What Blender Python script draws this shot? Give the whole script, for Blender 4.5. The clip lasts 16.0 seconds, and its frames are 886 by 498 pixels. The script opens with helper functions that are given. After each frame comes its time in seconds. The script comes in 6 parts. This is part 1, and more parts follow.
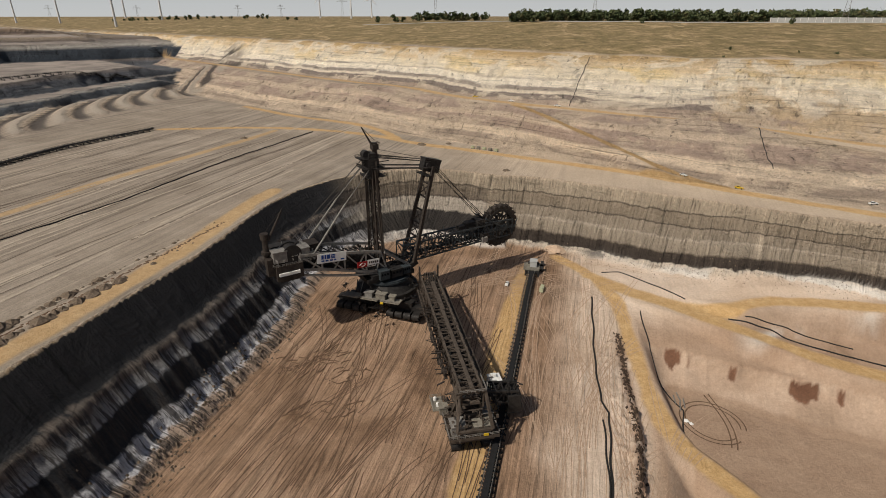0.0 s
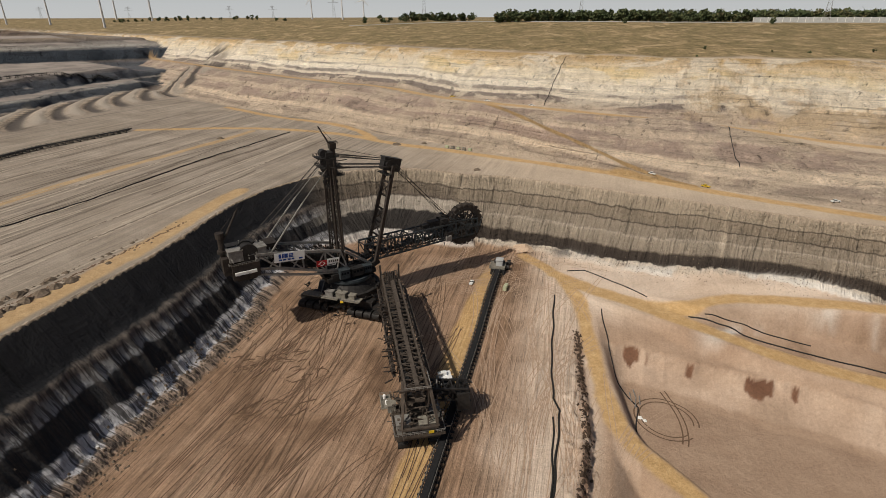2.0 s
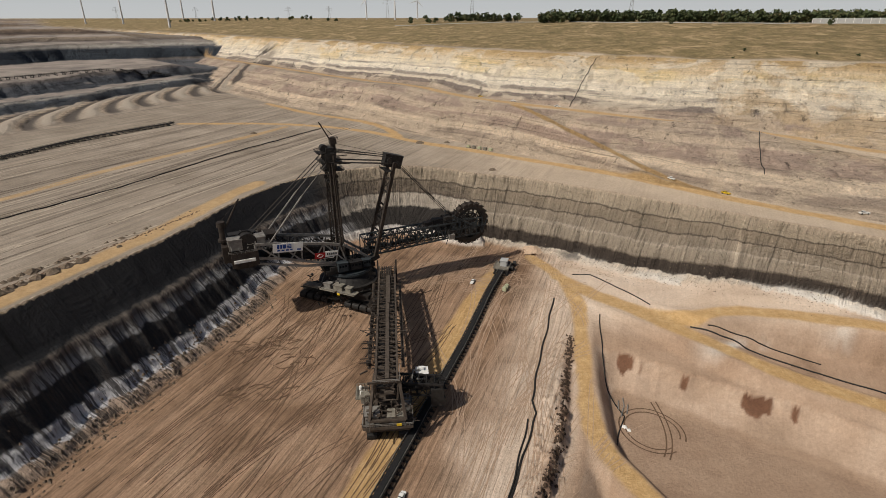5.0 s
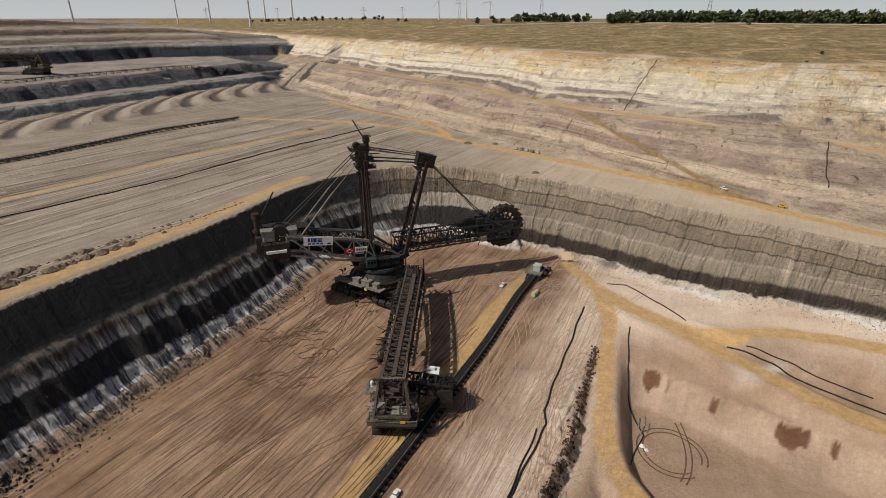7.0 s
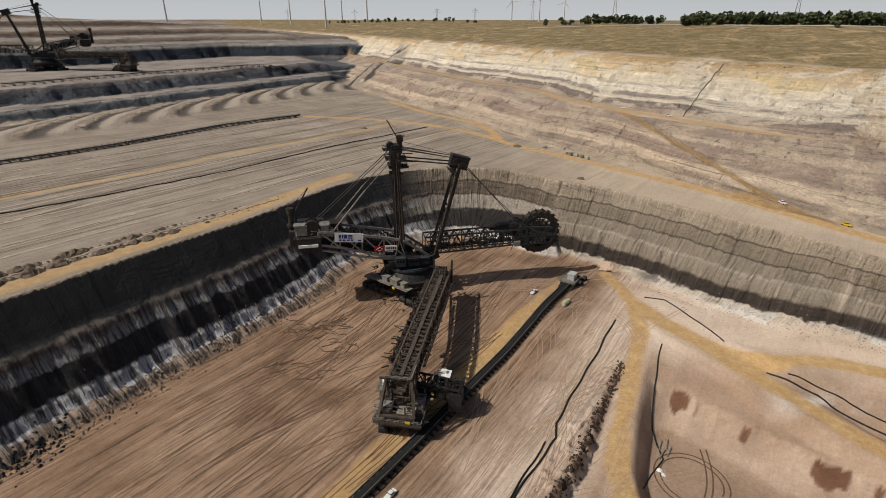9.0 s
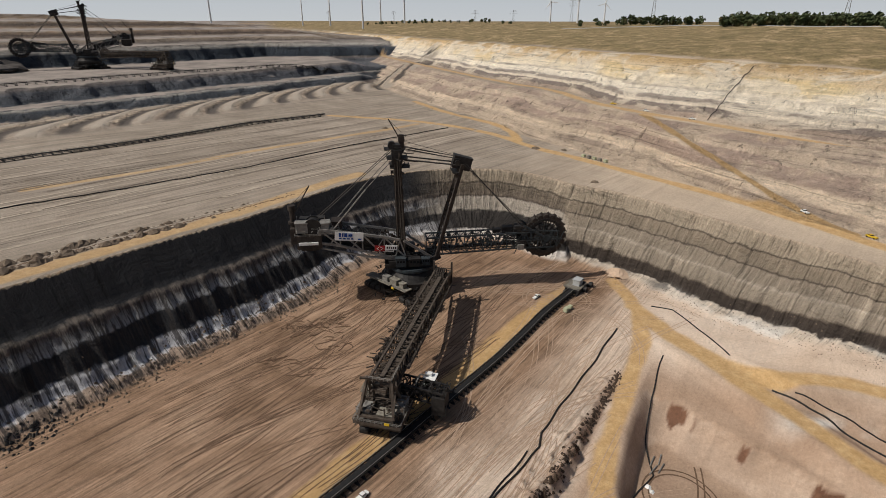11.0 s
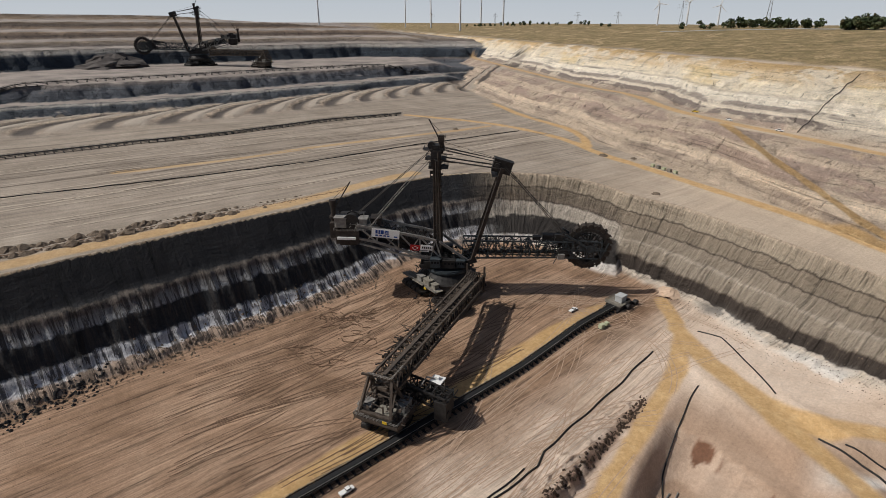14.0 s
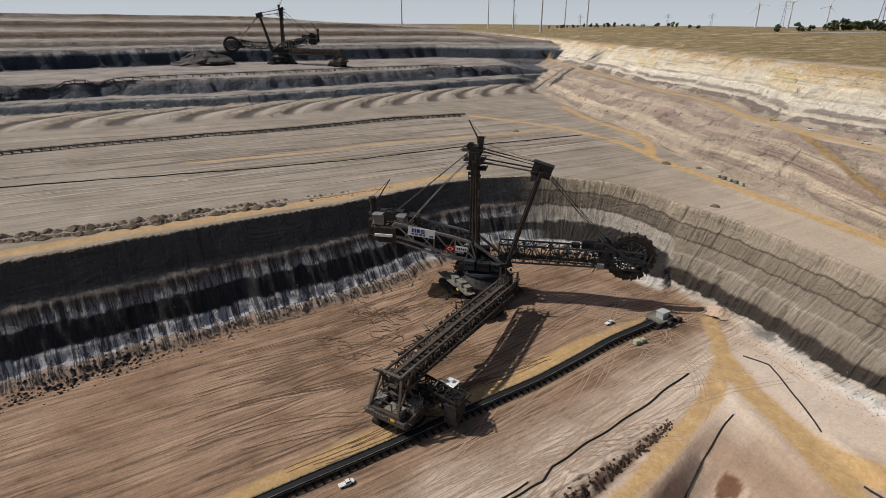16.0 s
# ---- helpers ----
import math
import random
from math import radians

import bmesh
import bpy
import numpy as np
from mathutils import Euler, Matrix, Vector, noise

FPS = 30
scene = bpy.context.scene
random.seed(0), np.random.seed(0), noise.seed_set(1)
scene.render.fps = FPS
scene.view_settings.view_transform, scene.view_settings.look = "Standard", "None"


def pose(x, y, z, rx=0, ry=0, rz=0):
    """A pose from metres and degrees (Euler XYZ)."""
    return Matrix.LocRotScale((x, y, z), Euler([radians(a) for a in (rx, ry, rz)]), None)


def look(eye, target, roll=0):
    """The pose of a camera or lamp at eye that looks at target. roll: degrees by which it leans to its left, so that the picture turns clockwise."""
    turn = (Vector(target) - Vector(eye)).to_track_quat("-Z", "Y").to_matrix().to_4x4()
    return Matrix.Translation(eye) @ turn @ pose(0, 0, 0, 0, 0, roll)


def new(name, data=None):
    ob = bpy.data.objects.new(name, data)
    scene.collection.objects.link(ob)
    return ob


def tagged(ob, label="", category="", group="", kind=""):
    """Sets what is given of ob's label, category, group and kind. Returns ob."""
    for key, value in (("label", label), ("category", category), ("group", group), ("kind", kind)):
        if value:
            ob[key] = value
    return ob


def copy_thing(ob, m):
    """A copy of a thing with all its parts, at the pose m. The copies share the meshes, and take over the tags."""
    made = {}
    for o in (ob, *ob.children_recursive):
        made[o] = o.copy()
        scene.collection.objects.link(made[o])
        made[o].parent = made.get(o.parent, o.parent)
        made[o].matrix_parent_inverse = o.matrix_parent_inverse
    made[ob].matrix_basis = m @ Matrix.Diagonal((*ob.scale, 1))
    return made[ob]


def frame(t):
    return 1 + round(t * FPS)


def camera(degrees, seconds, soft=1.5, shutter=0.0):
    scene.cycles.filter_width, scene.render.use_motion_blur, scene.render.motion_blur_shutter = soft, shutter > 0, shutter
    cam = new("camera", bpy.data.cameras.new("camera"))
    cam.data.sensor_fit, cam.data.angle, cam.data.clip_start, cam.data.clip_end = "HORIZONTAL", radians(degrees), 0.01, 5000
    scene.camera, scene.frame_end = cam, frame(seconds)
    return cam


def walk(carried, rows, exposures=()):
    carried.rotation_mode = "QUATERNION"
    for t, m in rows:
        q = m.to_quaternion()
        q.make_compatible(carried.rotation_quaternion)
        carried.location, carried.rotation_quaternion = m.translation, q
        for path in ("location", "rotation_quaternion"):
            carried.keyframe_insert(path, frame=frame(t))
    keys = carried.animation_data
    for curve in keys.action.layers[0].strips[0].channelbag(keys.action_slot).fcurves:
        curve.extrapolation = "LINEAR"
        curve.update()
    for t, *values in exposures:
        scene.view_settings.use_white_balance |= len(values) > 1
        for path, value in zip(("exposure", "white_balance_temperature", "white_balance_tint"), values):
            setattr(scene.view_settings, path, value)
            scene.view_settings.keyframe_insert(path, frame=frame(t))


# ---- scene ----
cam = camera(78.1, 16.0, soft=0.75)
METRES, EYE, TILT, LEAN, TURN = 150.0, 146.0, -23.2, 0.0, 0.0
ROWS = [
    (0.0, 0.0, 0.0, 0.0, 0.0, 0.0, -0.0),
    (0.5, 0.0305, -0.003, -0.003, 0.05, 0.03, -0.01),
    (1.0, 0.0616, -0.0043, -0.0046, 0.14, 0.05, -0.01),
    (1.5, 0.093, -0.0044, -0.0061, 0.08, 0.08, 0.04),
    (2.0, 0.1242, -0.0037, -0.0073, -0.23, 0.09, 0.21),
    (2.5, 0.1574, -0.0016, -0.0087, -1.37, 0.09, 0.76),
    (3.0, 0.1866, 0.0007, -0.0112, -3.14, 0.12, 1.56),
    (3.5, 0.2125, -0.0001, -0.0134, -3.27, 0.15, 1.6),
    (4.0, 0.2428, -0.0031, -0.0147, -1.55, 0.18, 0.82),
    (4.5, 0.2701, -0.0059, -0.0162, 1.31, 0.2, -0.5),
    (5.0, 0.3033, -0.0065, -0.0146, 5.06, 0.07, -2.14),
    (7.5, 0.4536, 0.0262, -0.0012, 13.25, -0.42, -5.7),
    (8.0, 0.4825, 0.0355, 0.0028, 15.19, -0.6, -6.55),
    (8.5, 0.5129, 0.0464, 0.0071, 17.15, -0.79, -7.33),
    (9.0, 0.5409, 0.0582, 0.0114, 18.82, -0.97, -7.99),
    (11.5, 0.6734, 0.1344, 0.035, 24.1, -1.62, -10.09),
    (12.0, 0.6997, 0.1497, 0.0411, 25.76, -1.88, -10.74),
    (12.5, 0.7251, 0.1664, 0.0471, 26.99, -2.1, -11.22),
    (13.0, 0.751, 0.1823, 0.053, 29.67, -2.62, -12.25),
    (13.5, 0.7775, 0.2012, 0.0604, 31.51, -2.97, -12.93),
    (14.0, 0.8025, 0.2217, 0.0682, 32.56, -3.17, -13.3),
    (14.5, 0.8259, 0.2417, 0.0758, 33.96, -3.48, -13.8),
    (15.0, 0.8498, 0.2619, 0.0839, 36.29, -4.05, -14.62),
    (15.5, 0.8741, 0.2833, 0.0922, 38.73, -4.62, -15.45),
    (16.0, 0.8981, 0.3074, 0.1011, 40.79, -5.13, -16.11),
]
walk(cam, [(t, pose(0, 0, EYE, TILT, LEAN, TURN) @ pose(METRES * x, METRES * y, METRES * z, 90 + pitch, roll, yaw)) for t, x, y, z, yaw, pitch, roll in ROWS],
     exposures=[(0.0, 0.0, 6850, 10), (5.0, 0.0, 6800, 10), (9.0, 0.03, 6650, 10), (16.0, 0.1, 6300, 10)])

# ---- sky, sun, exposure ----
SUN = Vector((-0.70, -0.55, 1.0)).normalized()
world = bpy.data.worlds.new("sky")
scene.world = world
world.use_nodes = True
wn = world.node_tree.nodes
sky = wn.new("ShaderNodeTexSky")
sky.sky_type = "NISHITA"
sky.sun_disc = False
sky.sun_elevation = math.asin(SUN.z)
sky.sun_rotation = math.atan2(SUN.x, SUN.y)
sky.air_density, sky.dust_density, sky.ozone_density = 1.0, 3.0, 1.0
world.node_tree.links.new(sky.outputs[0], wn["Background"].inputs[0])
wn["Background"].inputs[1].default_value = 0.046
lamp = bpy.data.lights.new("sun", "SUN")
lamp.energy, lamp.angle, lamp.color = 3.3, radians(0.6), (1.0, 0.945, 0.86)
sun = new("sun", lamp)
sun.matrix_world = look((0, 0, 0), -SUN)
sun.location = (-300, -200, 500)
scene.view_settings.exposure = 0.0


# ---- materials ----
class Mat:
    """A small builder for node materials."""

    def __init__(self, name, rough=0.9, metal=0.0):
        self.m = bpy.data.materials.new(name)
        self.m.use_nodes = True
        self.t = self.m.node_tree
        self.b = self.t.nodes["Principled BSDF"]
        self.b.inputs["Roughness"].default_value = rough
        self.b.inputs["Metallic"].default_value = metal
        self.b.inputs["Specular IOR Level"].default_value = 0.25
        self.geo = self.t.nodes.new("ShaderNodeNewGeometry")

    def node(self, kind, operation=""):
        n = self.t.nodes.new(kind)
        if operation:
            n.operation = operation
        return n

    def put(self, socket, v):
        if isinstance(v, bpy.types.NodeSocket):
            self.t.links.new(v, socket)
        elif isinstance(v, tuple) and len(v) == 3 and socket.type == "RGBA":
            socket.default_value = (*v, 1)
        else:
            socket.default_value = v

    def pos(self, sx=1.0, sy=1.0, sz=1.0):
        n = self.node("ShaderNodeVectorMath", operation="MULTIPLY")
        self.put(n.inputs[0], self.geo.outputs["Position"])
        n.inputs[1].default_value = (sx, sy, sz)
        return n.outputs[0]

    def noise(self, scale, detail=4.0, rough=0.55, vec=None, distort=0.0):
        n = self.node("ShaderNodeTexNoise")
        self.put(n.inputs["Vector"], vec if vec is not None else self.geo.outputs["Position"])
        n.inputs["Scale"].default_value = scale
        n.inputs["Detail"].default_value = detail
        n.inputs["Roughness"].default_value = rough
        n.inputs["Distortion"].default_value = distort
        return n.outputs["Fac"]

    def math(self, op, a, b=0.0, c=0.0, clamp=False):
        n = self.node("ShaderNodeMath", operation=op)
        n.use_clamp = clamp
        for s, v in zip(n.inputs, (a, b, c)):
            self.put(s, v)
        return n.outputs[0]

    def ramp(self, fac, stops, interp="LINEAR"):
        n = self.node("ShaderNodeValToRGB")
        r = n.color_ramp
        r.interpolation = interp
        while len(r.elements) < len(stops):
            r.elements.new(0.5)
        for e, (p, c) in zip(r.elements, stops):
            e.position = p
            e.color = (*c, 1) if isinstance(c, tuple) else (c, c, c, 1)
        self.put(n.inputs[0], fac)
        return n.outputs[0]

    def mix(self, fac, a, b, blend="MIX"):
        n = self.node("ShaderNodeMix")
        n.data_type, n.blend_type = "RGBA", blend
        self.put(n.inputs[0], fac)
        self.put(n.inputs[6], a)
        self.put(n.inputs[7], b)
        return n.outputs[2]

    def attr(self, name):
        n = self.node("ShaderNodeAttribute")
        n.attribute_name = name
        return n.outputs["Fac"]

    def base(self, v):
        self.put(self.b.inputs["Base Color"], v)

    def bump(self, height, strength=0.5, dist=0.3):
        n = self.node("ShaderNodeBump")
        n.inputs["Strength"].default_value = strength
        n.inputs["Distance"].default_value = dist
        self.put(n.inputs["Height"], height)
        self.put(self.b.inputs["Normal"], n.outputs[0])


def ground_material():
    m = Mat("mined_earth", 0.95)
    z = m.node("ShaderNodeSeparateXYZ")
    m.put(z.inputs[0], m.geo.outputs["Position"])
    big = m.noise(0.009, 3)
    mid = m.noise(0.09, 5)
    fine = m.noise(0.9, 6, 0.7)
    grit = m.noise(3.2, 4, 0.75)
    steep = m.attr("steep")
    # strata of the upper slopes follow the height, gently folded
    h = m.math("ADD", z.outputs[2], m.math("MULTIPLY", m.math("SUBTRACT", big, 0.5), 11.0))
    h = m.math("ADD", h, m.math("MULTIPLY", m.math("SUBTRACT", mid, 0.5), 2.4))
    h = m.math("ADD", h, m.math("MULTIPLY", m.math("SUBTRACT", fine, 0.5), 0.5))
    f = m.math("DIVIDE", h, 130.0)
    S = lambda zz: zz / 130.0
    strata = m.ramp(f, [
        (S(46), (0.42, 0.335, 0.255)), (S(50), (0.45, 0.36, 0.28)), (S(50.8), (0.31, 0.245, 0.195)), (S(53.5), (0.36, 0.285, 0.225)), (S(54.5), (0.60, 0.485, 0.37)), (S(58.5), (0.66, 0.535, 0.405)),
        (S(60), (0.37, 0.28, 0.225)), (S(66), (0.39, 0.295, 0.24)), (S(67), (0.55, 0.44, 0.34)), (S(70.5), (0.50, 0.40, 0.31)), (S(71.5), (0.36, 0.275, 0.225)), (S(78.5), (0.39, 0.305, 0.245)),
        (S(79.2), (0.25, 0.205, 0.175)), (S(82.5), (0.24, 0.20, 0.175)), (S(83), (0.72, 0.63, 0.51)), (S(85), (0.62, 0.54, 0.44)), (S(85.6), (0.33, 0.28, 0.24)), (S(87.6), (0.36, 0.31, 0.265)), (S(88.2), (0.80, 0.72, 0.60)), (S(93), (0.84, 0.76, 0.63)),
        (S(93.8), (0.52, 0.445, 0.36)), (S(95.5), (0.80, 0.71, 0.56)), (S(101), (0.76, 0.65, 0.48)), (S(104), (0.64, 0.50, 0.325)), (S(107), (0.70, 0.56, 0.38)), (S(110), (0.55, 0.395, 0.22)), (S(113), (0.50, 0.345, 0.17)), (S(117), (0.30, 0.22, 0.12))])
    # sulphur-yellow lenses and slumped orange sand high on the slope
    lens = m.math("MULTIPLY", m.ramp(m.noise(0.022, 3, 0.5), [(0.52, 0.0), (0.60, 0.55)]), m.ramp(f, [(S(92), 0.0), (S(97), 1.0), (S(104), 1.0), (S(107), 0.0)]))
    strata = m.mix(lens, strata, (0.70, 0.54, 0.27))
    slide = m.math("MULTIPLY", m.ramp(m.math("ADD", m.noise(0.02, 5, 0.6), m.math("DIVIDE", z.outputs[0], 1400.0)), [(0.66, 0.0), (0.74, 0.8)]), m.ramp(f, [(S(62), 0.0), (S(70), 1.0)]))
    strata = m.mix(slide, strata, (0.55, 0.42, 0.275))
    talus = m.noise(1.0, 7, 0.68, m.pos(0.022, 0.022, 0.05), 0.8)
    tone = m.mix(m.ramp(f, [(S(76), 0.0), (S(84), 1.0)]), (0.52, 0.42, 0.32), (0.74, 0.655, 0.53))
    strata = m.mix(m.ramp(talus, [(0.48, 0.0), (0.55, 0.75)]), strata, tone)
    # faces of the cut round the machine: bands between the crest and the toe
    arc = m.node("ShaderNodeCombineXYZ")
    m.put(arc.inputs[0], m.attr("arc"))
    m.put(arc.inputs[2], m.math("MULTIPLY", z.outputs[2], 0.10))
    arc = arc.outputs[0]
    band = m.math("ADD", m.attr("rise"), m.math("MULTIPLY", m.math("SUBTRACT", m.noise(0.035, 3), 0.5), 0.05))
    band = m.math("ADD", band, m.math("MULTIPLY", m.math("SUBTRACT", m.noise(0.14, 5, 0.65), 0.5), 0.075))
    teeth = m.noise(0.42, 4, 0.7, arc)
    band = m.math("ADD", band, m.math("MULTIPLY", m.math("SUBTRACT", teeth, 0.5), 0.035))
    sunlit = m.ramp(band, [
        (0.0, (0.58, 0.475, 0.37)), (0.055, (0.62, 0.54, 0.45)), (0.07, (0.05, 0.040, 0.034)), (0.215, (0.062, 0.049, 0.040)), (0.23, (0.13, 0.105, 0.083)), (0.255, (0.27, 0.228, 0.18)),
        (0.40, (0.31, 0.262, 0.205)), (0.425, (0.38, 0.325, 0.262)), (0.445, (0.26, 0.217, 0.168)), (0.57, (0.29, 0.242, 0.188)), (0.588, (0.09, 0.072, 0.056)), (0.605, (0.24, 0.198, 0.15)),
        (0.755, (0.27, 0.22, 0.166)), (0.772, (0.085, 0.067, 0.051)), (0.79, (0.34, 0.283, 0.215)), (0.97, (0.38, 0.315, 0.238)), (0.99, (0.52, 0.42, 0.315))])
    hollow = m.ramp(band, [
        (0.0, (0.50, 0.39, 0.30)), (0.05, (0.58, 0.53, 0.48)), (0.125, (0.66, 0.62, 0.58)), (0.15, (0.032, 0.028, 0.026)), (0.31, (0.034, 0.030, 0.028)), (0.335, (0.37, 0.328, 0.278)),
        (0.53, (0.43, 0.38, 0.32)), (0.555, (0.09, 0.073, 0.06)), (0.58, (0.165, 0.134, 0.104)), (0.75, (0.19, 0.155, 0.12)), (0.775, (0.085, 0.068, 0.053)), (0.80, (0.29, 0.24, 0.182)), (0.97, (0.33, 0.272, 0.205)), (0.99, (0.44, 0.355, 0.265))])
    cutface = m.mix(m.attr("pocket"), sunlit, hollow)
    # left face: coal and pale bands, the upper black deepened for its shade
    shaded_seam = m.ramp(band, [
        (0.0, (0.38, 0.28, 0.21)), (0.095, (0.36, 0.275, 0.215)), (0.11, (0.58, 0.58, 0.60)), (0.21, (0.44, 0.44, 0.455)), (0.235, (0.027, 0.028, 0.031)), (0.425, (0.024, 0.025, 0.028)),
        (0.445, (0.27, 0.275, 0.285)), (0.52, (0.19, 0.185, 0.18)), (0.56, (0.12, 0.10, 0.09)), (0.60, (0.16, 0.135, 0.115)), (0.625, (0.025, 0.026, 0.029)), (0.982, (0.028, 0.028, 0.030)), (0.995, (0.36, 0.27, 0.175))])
    streak = m.noise(0.62, 6, 0.75, arc, 0.5)
    shaded_seam = m.mix(m.math("MULTIPLY", m.ramp(streak, [(0.49, 0.0), (0.54, 0.85)]), m.ramp(band, [(0.58, 1.0), (0.62, 0.0)])), shaded_seam, (0.045, 0.04, 0.038))
    cutface = m.mix(m.attr("left"), cutface, shaded_seam)
    flutes = m.noise(0.75, 3, 0.65, arc, 0.2)
    cutface = m.mix(m.math("SUBTRACT", 0.9, m.math("MULTIPLY", m.attr("left"), 0.5)), cutface, m.ramp(flutes, [(0.34, 0.55), (0.45, 0.9), (0.60, 1.0), (0.68, 1.35)]), "MULTIPLY")
    runnel = m.noise(0.13, 5, 0.7, arc, 0.6)
    cutface = m.mix(0.9, cutface, m.ramp(runnel, [(0.34, 0.4), (0.40, 0.97), (0.60, 1.03), (0.67, 1.6)]), "MULTIPLY")
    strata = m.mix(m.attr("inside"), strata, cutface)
    # the far benches: clay and coal over pale edges, haze-blue painted into the darks
    hazy_clay = m.ramp(m.math("DIVIDE", m.math("ADD", z.outputs[2], m.math("MULTIPLY", m.math("SUBTRACT", mid, 0.5), 3.0)), 160.0), [
        (0.34, (0.33, 0.28, 0.24)), (0.352, (0.05, 0.058, 0.07)), (0.39, (0.10, 0.11, 0.125)), (0.402, (0.44, 0.41, 0.37)), (0.412, (0.075, 0.085, 0.10)),
        (0.47, (0.12, 0.125, 0.14)), (0.495, (0.20, 0.175, 0.16)), (0.51, (0.035, 0.045, 0.058)), (0.60, (0.05, 0.06, 0.075)), (0.625, (0.44, 0.41, 0.37)),
        (0.67, (0.17, 0.145, 0.13)), (0.71, (0.30, 0.24, 0.18)), (0.75, (0.13, 0.10, 0.085)), (0.80, (0.34, 0.25, 0.17)), (0.84, (0.12, 0.095, 0.08)), (0.90, (0.27, 0.20, 0.135)), (0.94, (0.13, 0.10, 0.075))])
    strata = m.mix(m.attr("far"), strata, hazy_clay)
    # thin beds and cut marks on the faces
    beds = m.noise(1.0, 6, 0.7, m.pos(0.012, 0.012, 0.8), 0.3)
    slump = m.noise(0.05, 6, 0.7, m.pos(1.0, 1.0, 1.6), 0.8)
    upper = m.math("MULTIPLY", steep, m.math("SUBTRACT", 1.0, m.math("MULTIPLY", m.attr("inside"), 0.8)))
    strata = m.mix(m.math("MULTIPLY", upper, 0.8), strata, m.ramp(slump, [(0.33, 0.5), (0.42, 0.97), (0.56, 1.05), (0.66, 1.3)]), "MULTIPLY")
    strata = m.mix(m.math("MULTIPLY", upper, 0.85), strata, m.ramp(beds, [(0.34, 0.5), (0.43, 1.0), (0.58, 1.05), (0.68, 1.3)]), "MULTIPLY")
    crack = m.noise(1.0, 6, 0.7, m.pos(0.16, 0.16, 0.02), 0.5)
    strata = m.mix(m.math("MULTIPLY", upper, 0.85), strata, m.ramp(crack, [(0.35, 0.35), (0.39, 0.98), (0.62, 1.06), (0.7, 1.25)]), "MULTIPLY")
    flute = m.noise(1.0, 4, 0.6, m.pos(0.75, 0.75, 0.05))
    strata = m.mix(m.math("MULTIPLY", upper, 0.8), strata, m.ramp(flute, [(0.30, 0.75), (0.42, 1.0), (0.68, 1.12)]), "MULTIPLY")
    # flats: damp and dry sand, drag marks along the travel direction
    turn = m.node("ShaderNodeVectorRotate")
    turn.inputs["Angle"].default_value = radians(14)
    m.put(turn.inputs["Vector"], m.geo.outputs["Position"])
    str1 = m.node("ShaderNodeVectorMath", "MULTIPLY")
    m.put(str1.inputs[0], turn.outputs[0])
    str1.inputs[1].default_value = (0.5, 0.028, 0.1)
    drag = m.noise(1.0, 6, 0.7, str1.outputs[0], 0.6)
    nflat = m.noise(0.028, 7, 0.62, None, 0.4)
    floor = m.ramp(nflat, [(0.28, (0.15, 0.092, 0.058)), (0.40, (0.25, 0.158, 0.10)), (0.50, (0.33, 0.215, 0.142)), (0.70, (0.42, 0.29, 0.20))])
    floor = m.mix(m.attr("pale"), floor, m.ramp(nflat, [(0.3, (0.50, 0.38, 0.285)), (0.55, (0.62, 0.50, 0.40)), (0.75, (0.70, 0.60, 0.51))]))
    rutted = m.math("MULTIPLY", m.math("SUBTRACT", 1.0, m.attr("plateau")), m.math("SUBTRACT", 0.9, m.math("MULTIPLY", m.math("MAXIMUM", m.attr("smoothed"), m.math("MULTIPLY", m.attr("pale"), 0.45)), 0.8)))
    floor = m.mix(rutted, floor,
                  m.ramp(drag, [(0.35, 0.42), (0.45, 0.84), (0.55, 1.0), (0.66, 1.2)]), "MULTIPLY")
    str3 = m.node("ShaderNodeVectorMath", "MULTIPLY")
    m.put(str3.inputs[0], turn.outputs[0])
    str3.inputs[1].default_value = (1.1, 0.022, 0.1)
    ruts = m.noise(1.0, 4, 0.75, str3.outputs[0], 0.9)
    floor = m.mix(rutted, floor, m.ramp(ruts, [(0.38, 0.4), (0.44, 0.92), (0.56, 1.02), (0.64, 1.3)]), "MULTIPLY")
    # the smooth levelled bottom of the side pit
    floor = m.mix(m.attr("pitfloor"), floor, m.ramp(mid, [(0.3, (0.31, 0.212, 0.148)), (0.7, (0.38, 0.27, 0.192))]))
    turn2 = m.node("ShaderNodeVectorRotate")
    turn2.inputs["Angle"].default_value = radians(18)
    m.put(turn2.inputs["Vector"], m.geo.outputs["Position"])
    str2 = m.node("ShaderNodeVectorMath", "MULTIPLY")
    m.put(str2.inputs[0], turn2.outputs[0])
    str2.inputs[1].default_value = (0.14, 0.0055, 0.1)
    drag2 = m.noise(1.0, 7, 0.72, str2.outputs[0], 0.5)
    plate = m.ramp(nflat, [(0.3, (0.245, 0.203, 0.16)), (0.5, (0.305, 0.256, 0.207)), (0.7, (0.365, 0.31, 0.253))])
    warm = m.ramp(m.math("ADD", m.math("DIVIDE", z.outputs[0], 400.0), m.math("MULTIPLY", mid, 0.2)), [(0.0, 0.0), (0.3, 0.9)])
    plate = m.mix(warm, plate, m.ramp(nflat, [(0.3, (0.44, 0.35, 0.265)), (0.7, (0.55, 0.445, 0.34))]))
    str4 = m.node("ShaderNodeVectorMath", "MULTIPLY")
    m.put(str4.inputs[0], turn2.outputs[0])
    str4.inputs[1].default_value = (0.45, 0.009, 0.1)
    dry = m.math("SUBTRACT", 0.85, m.math("MULTIPLY", warm, 0.7))
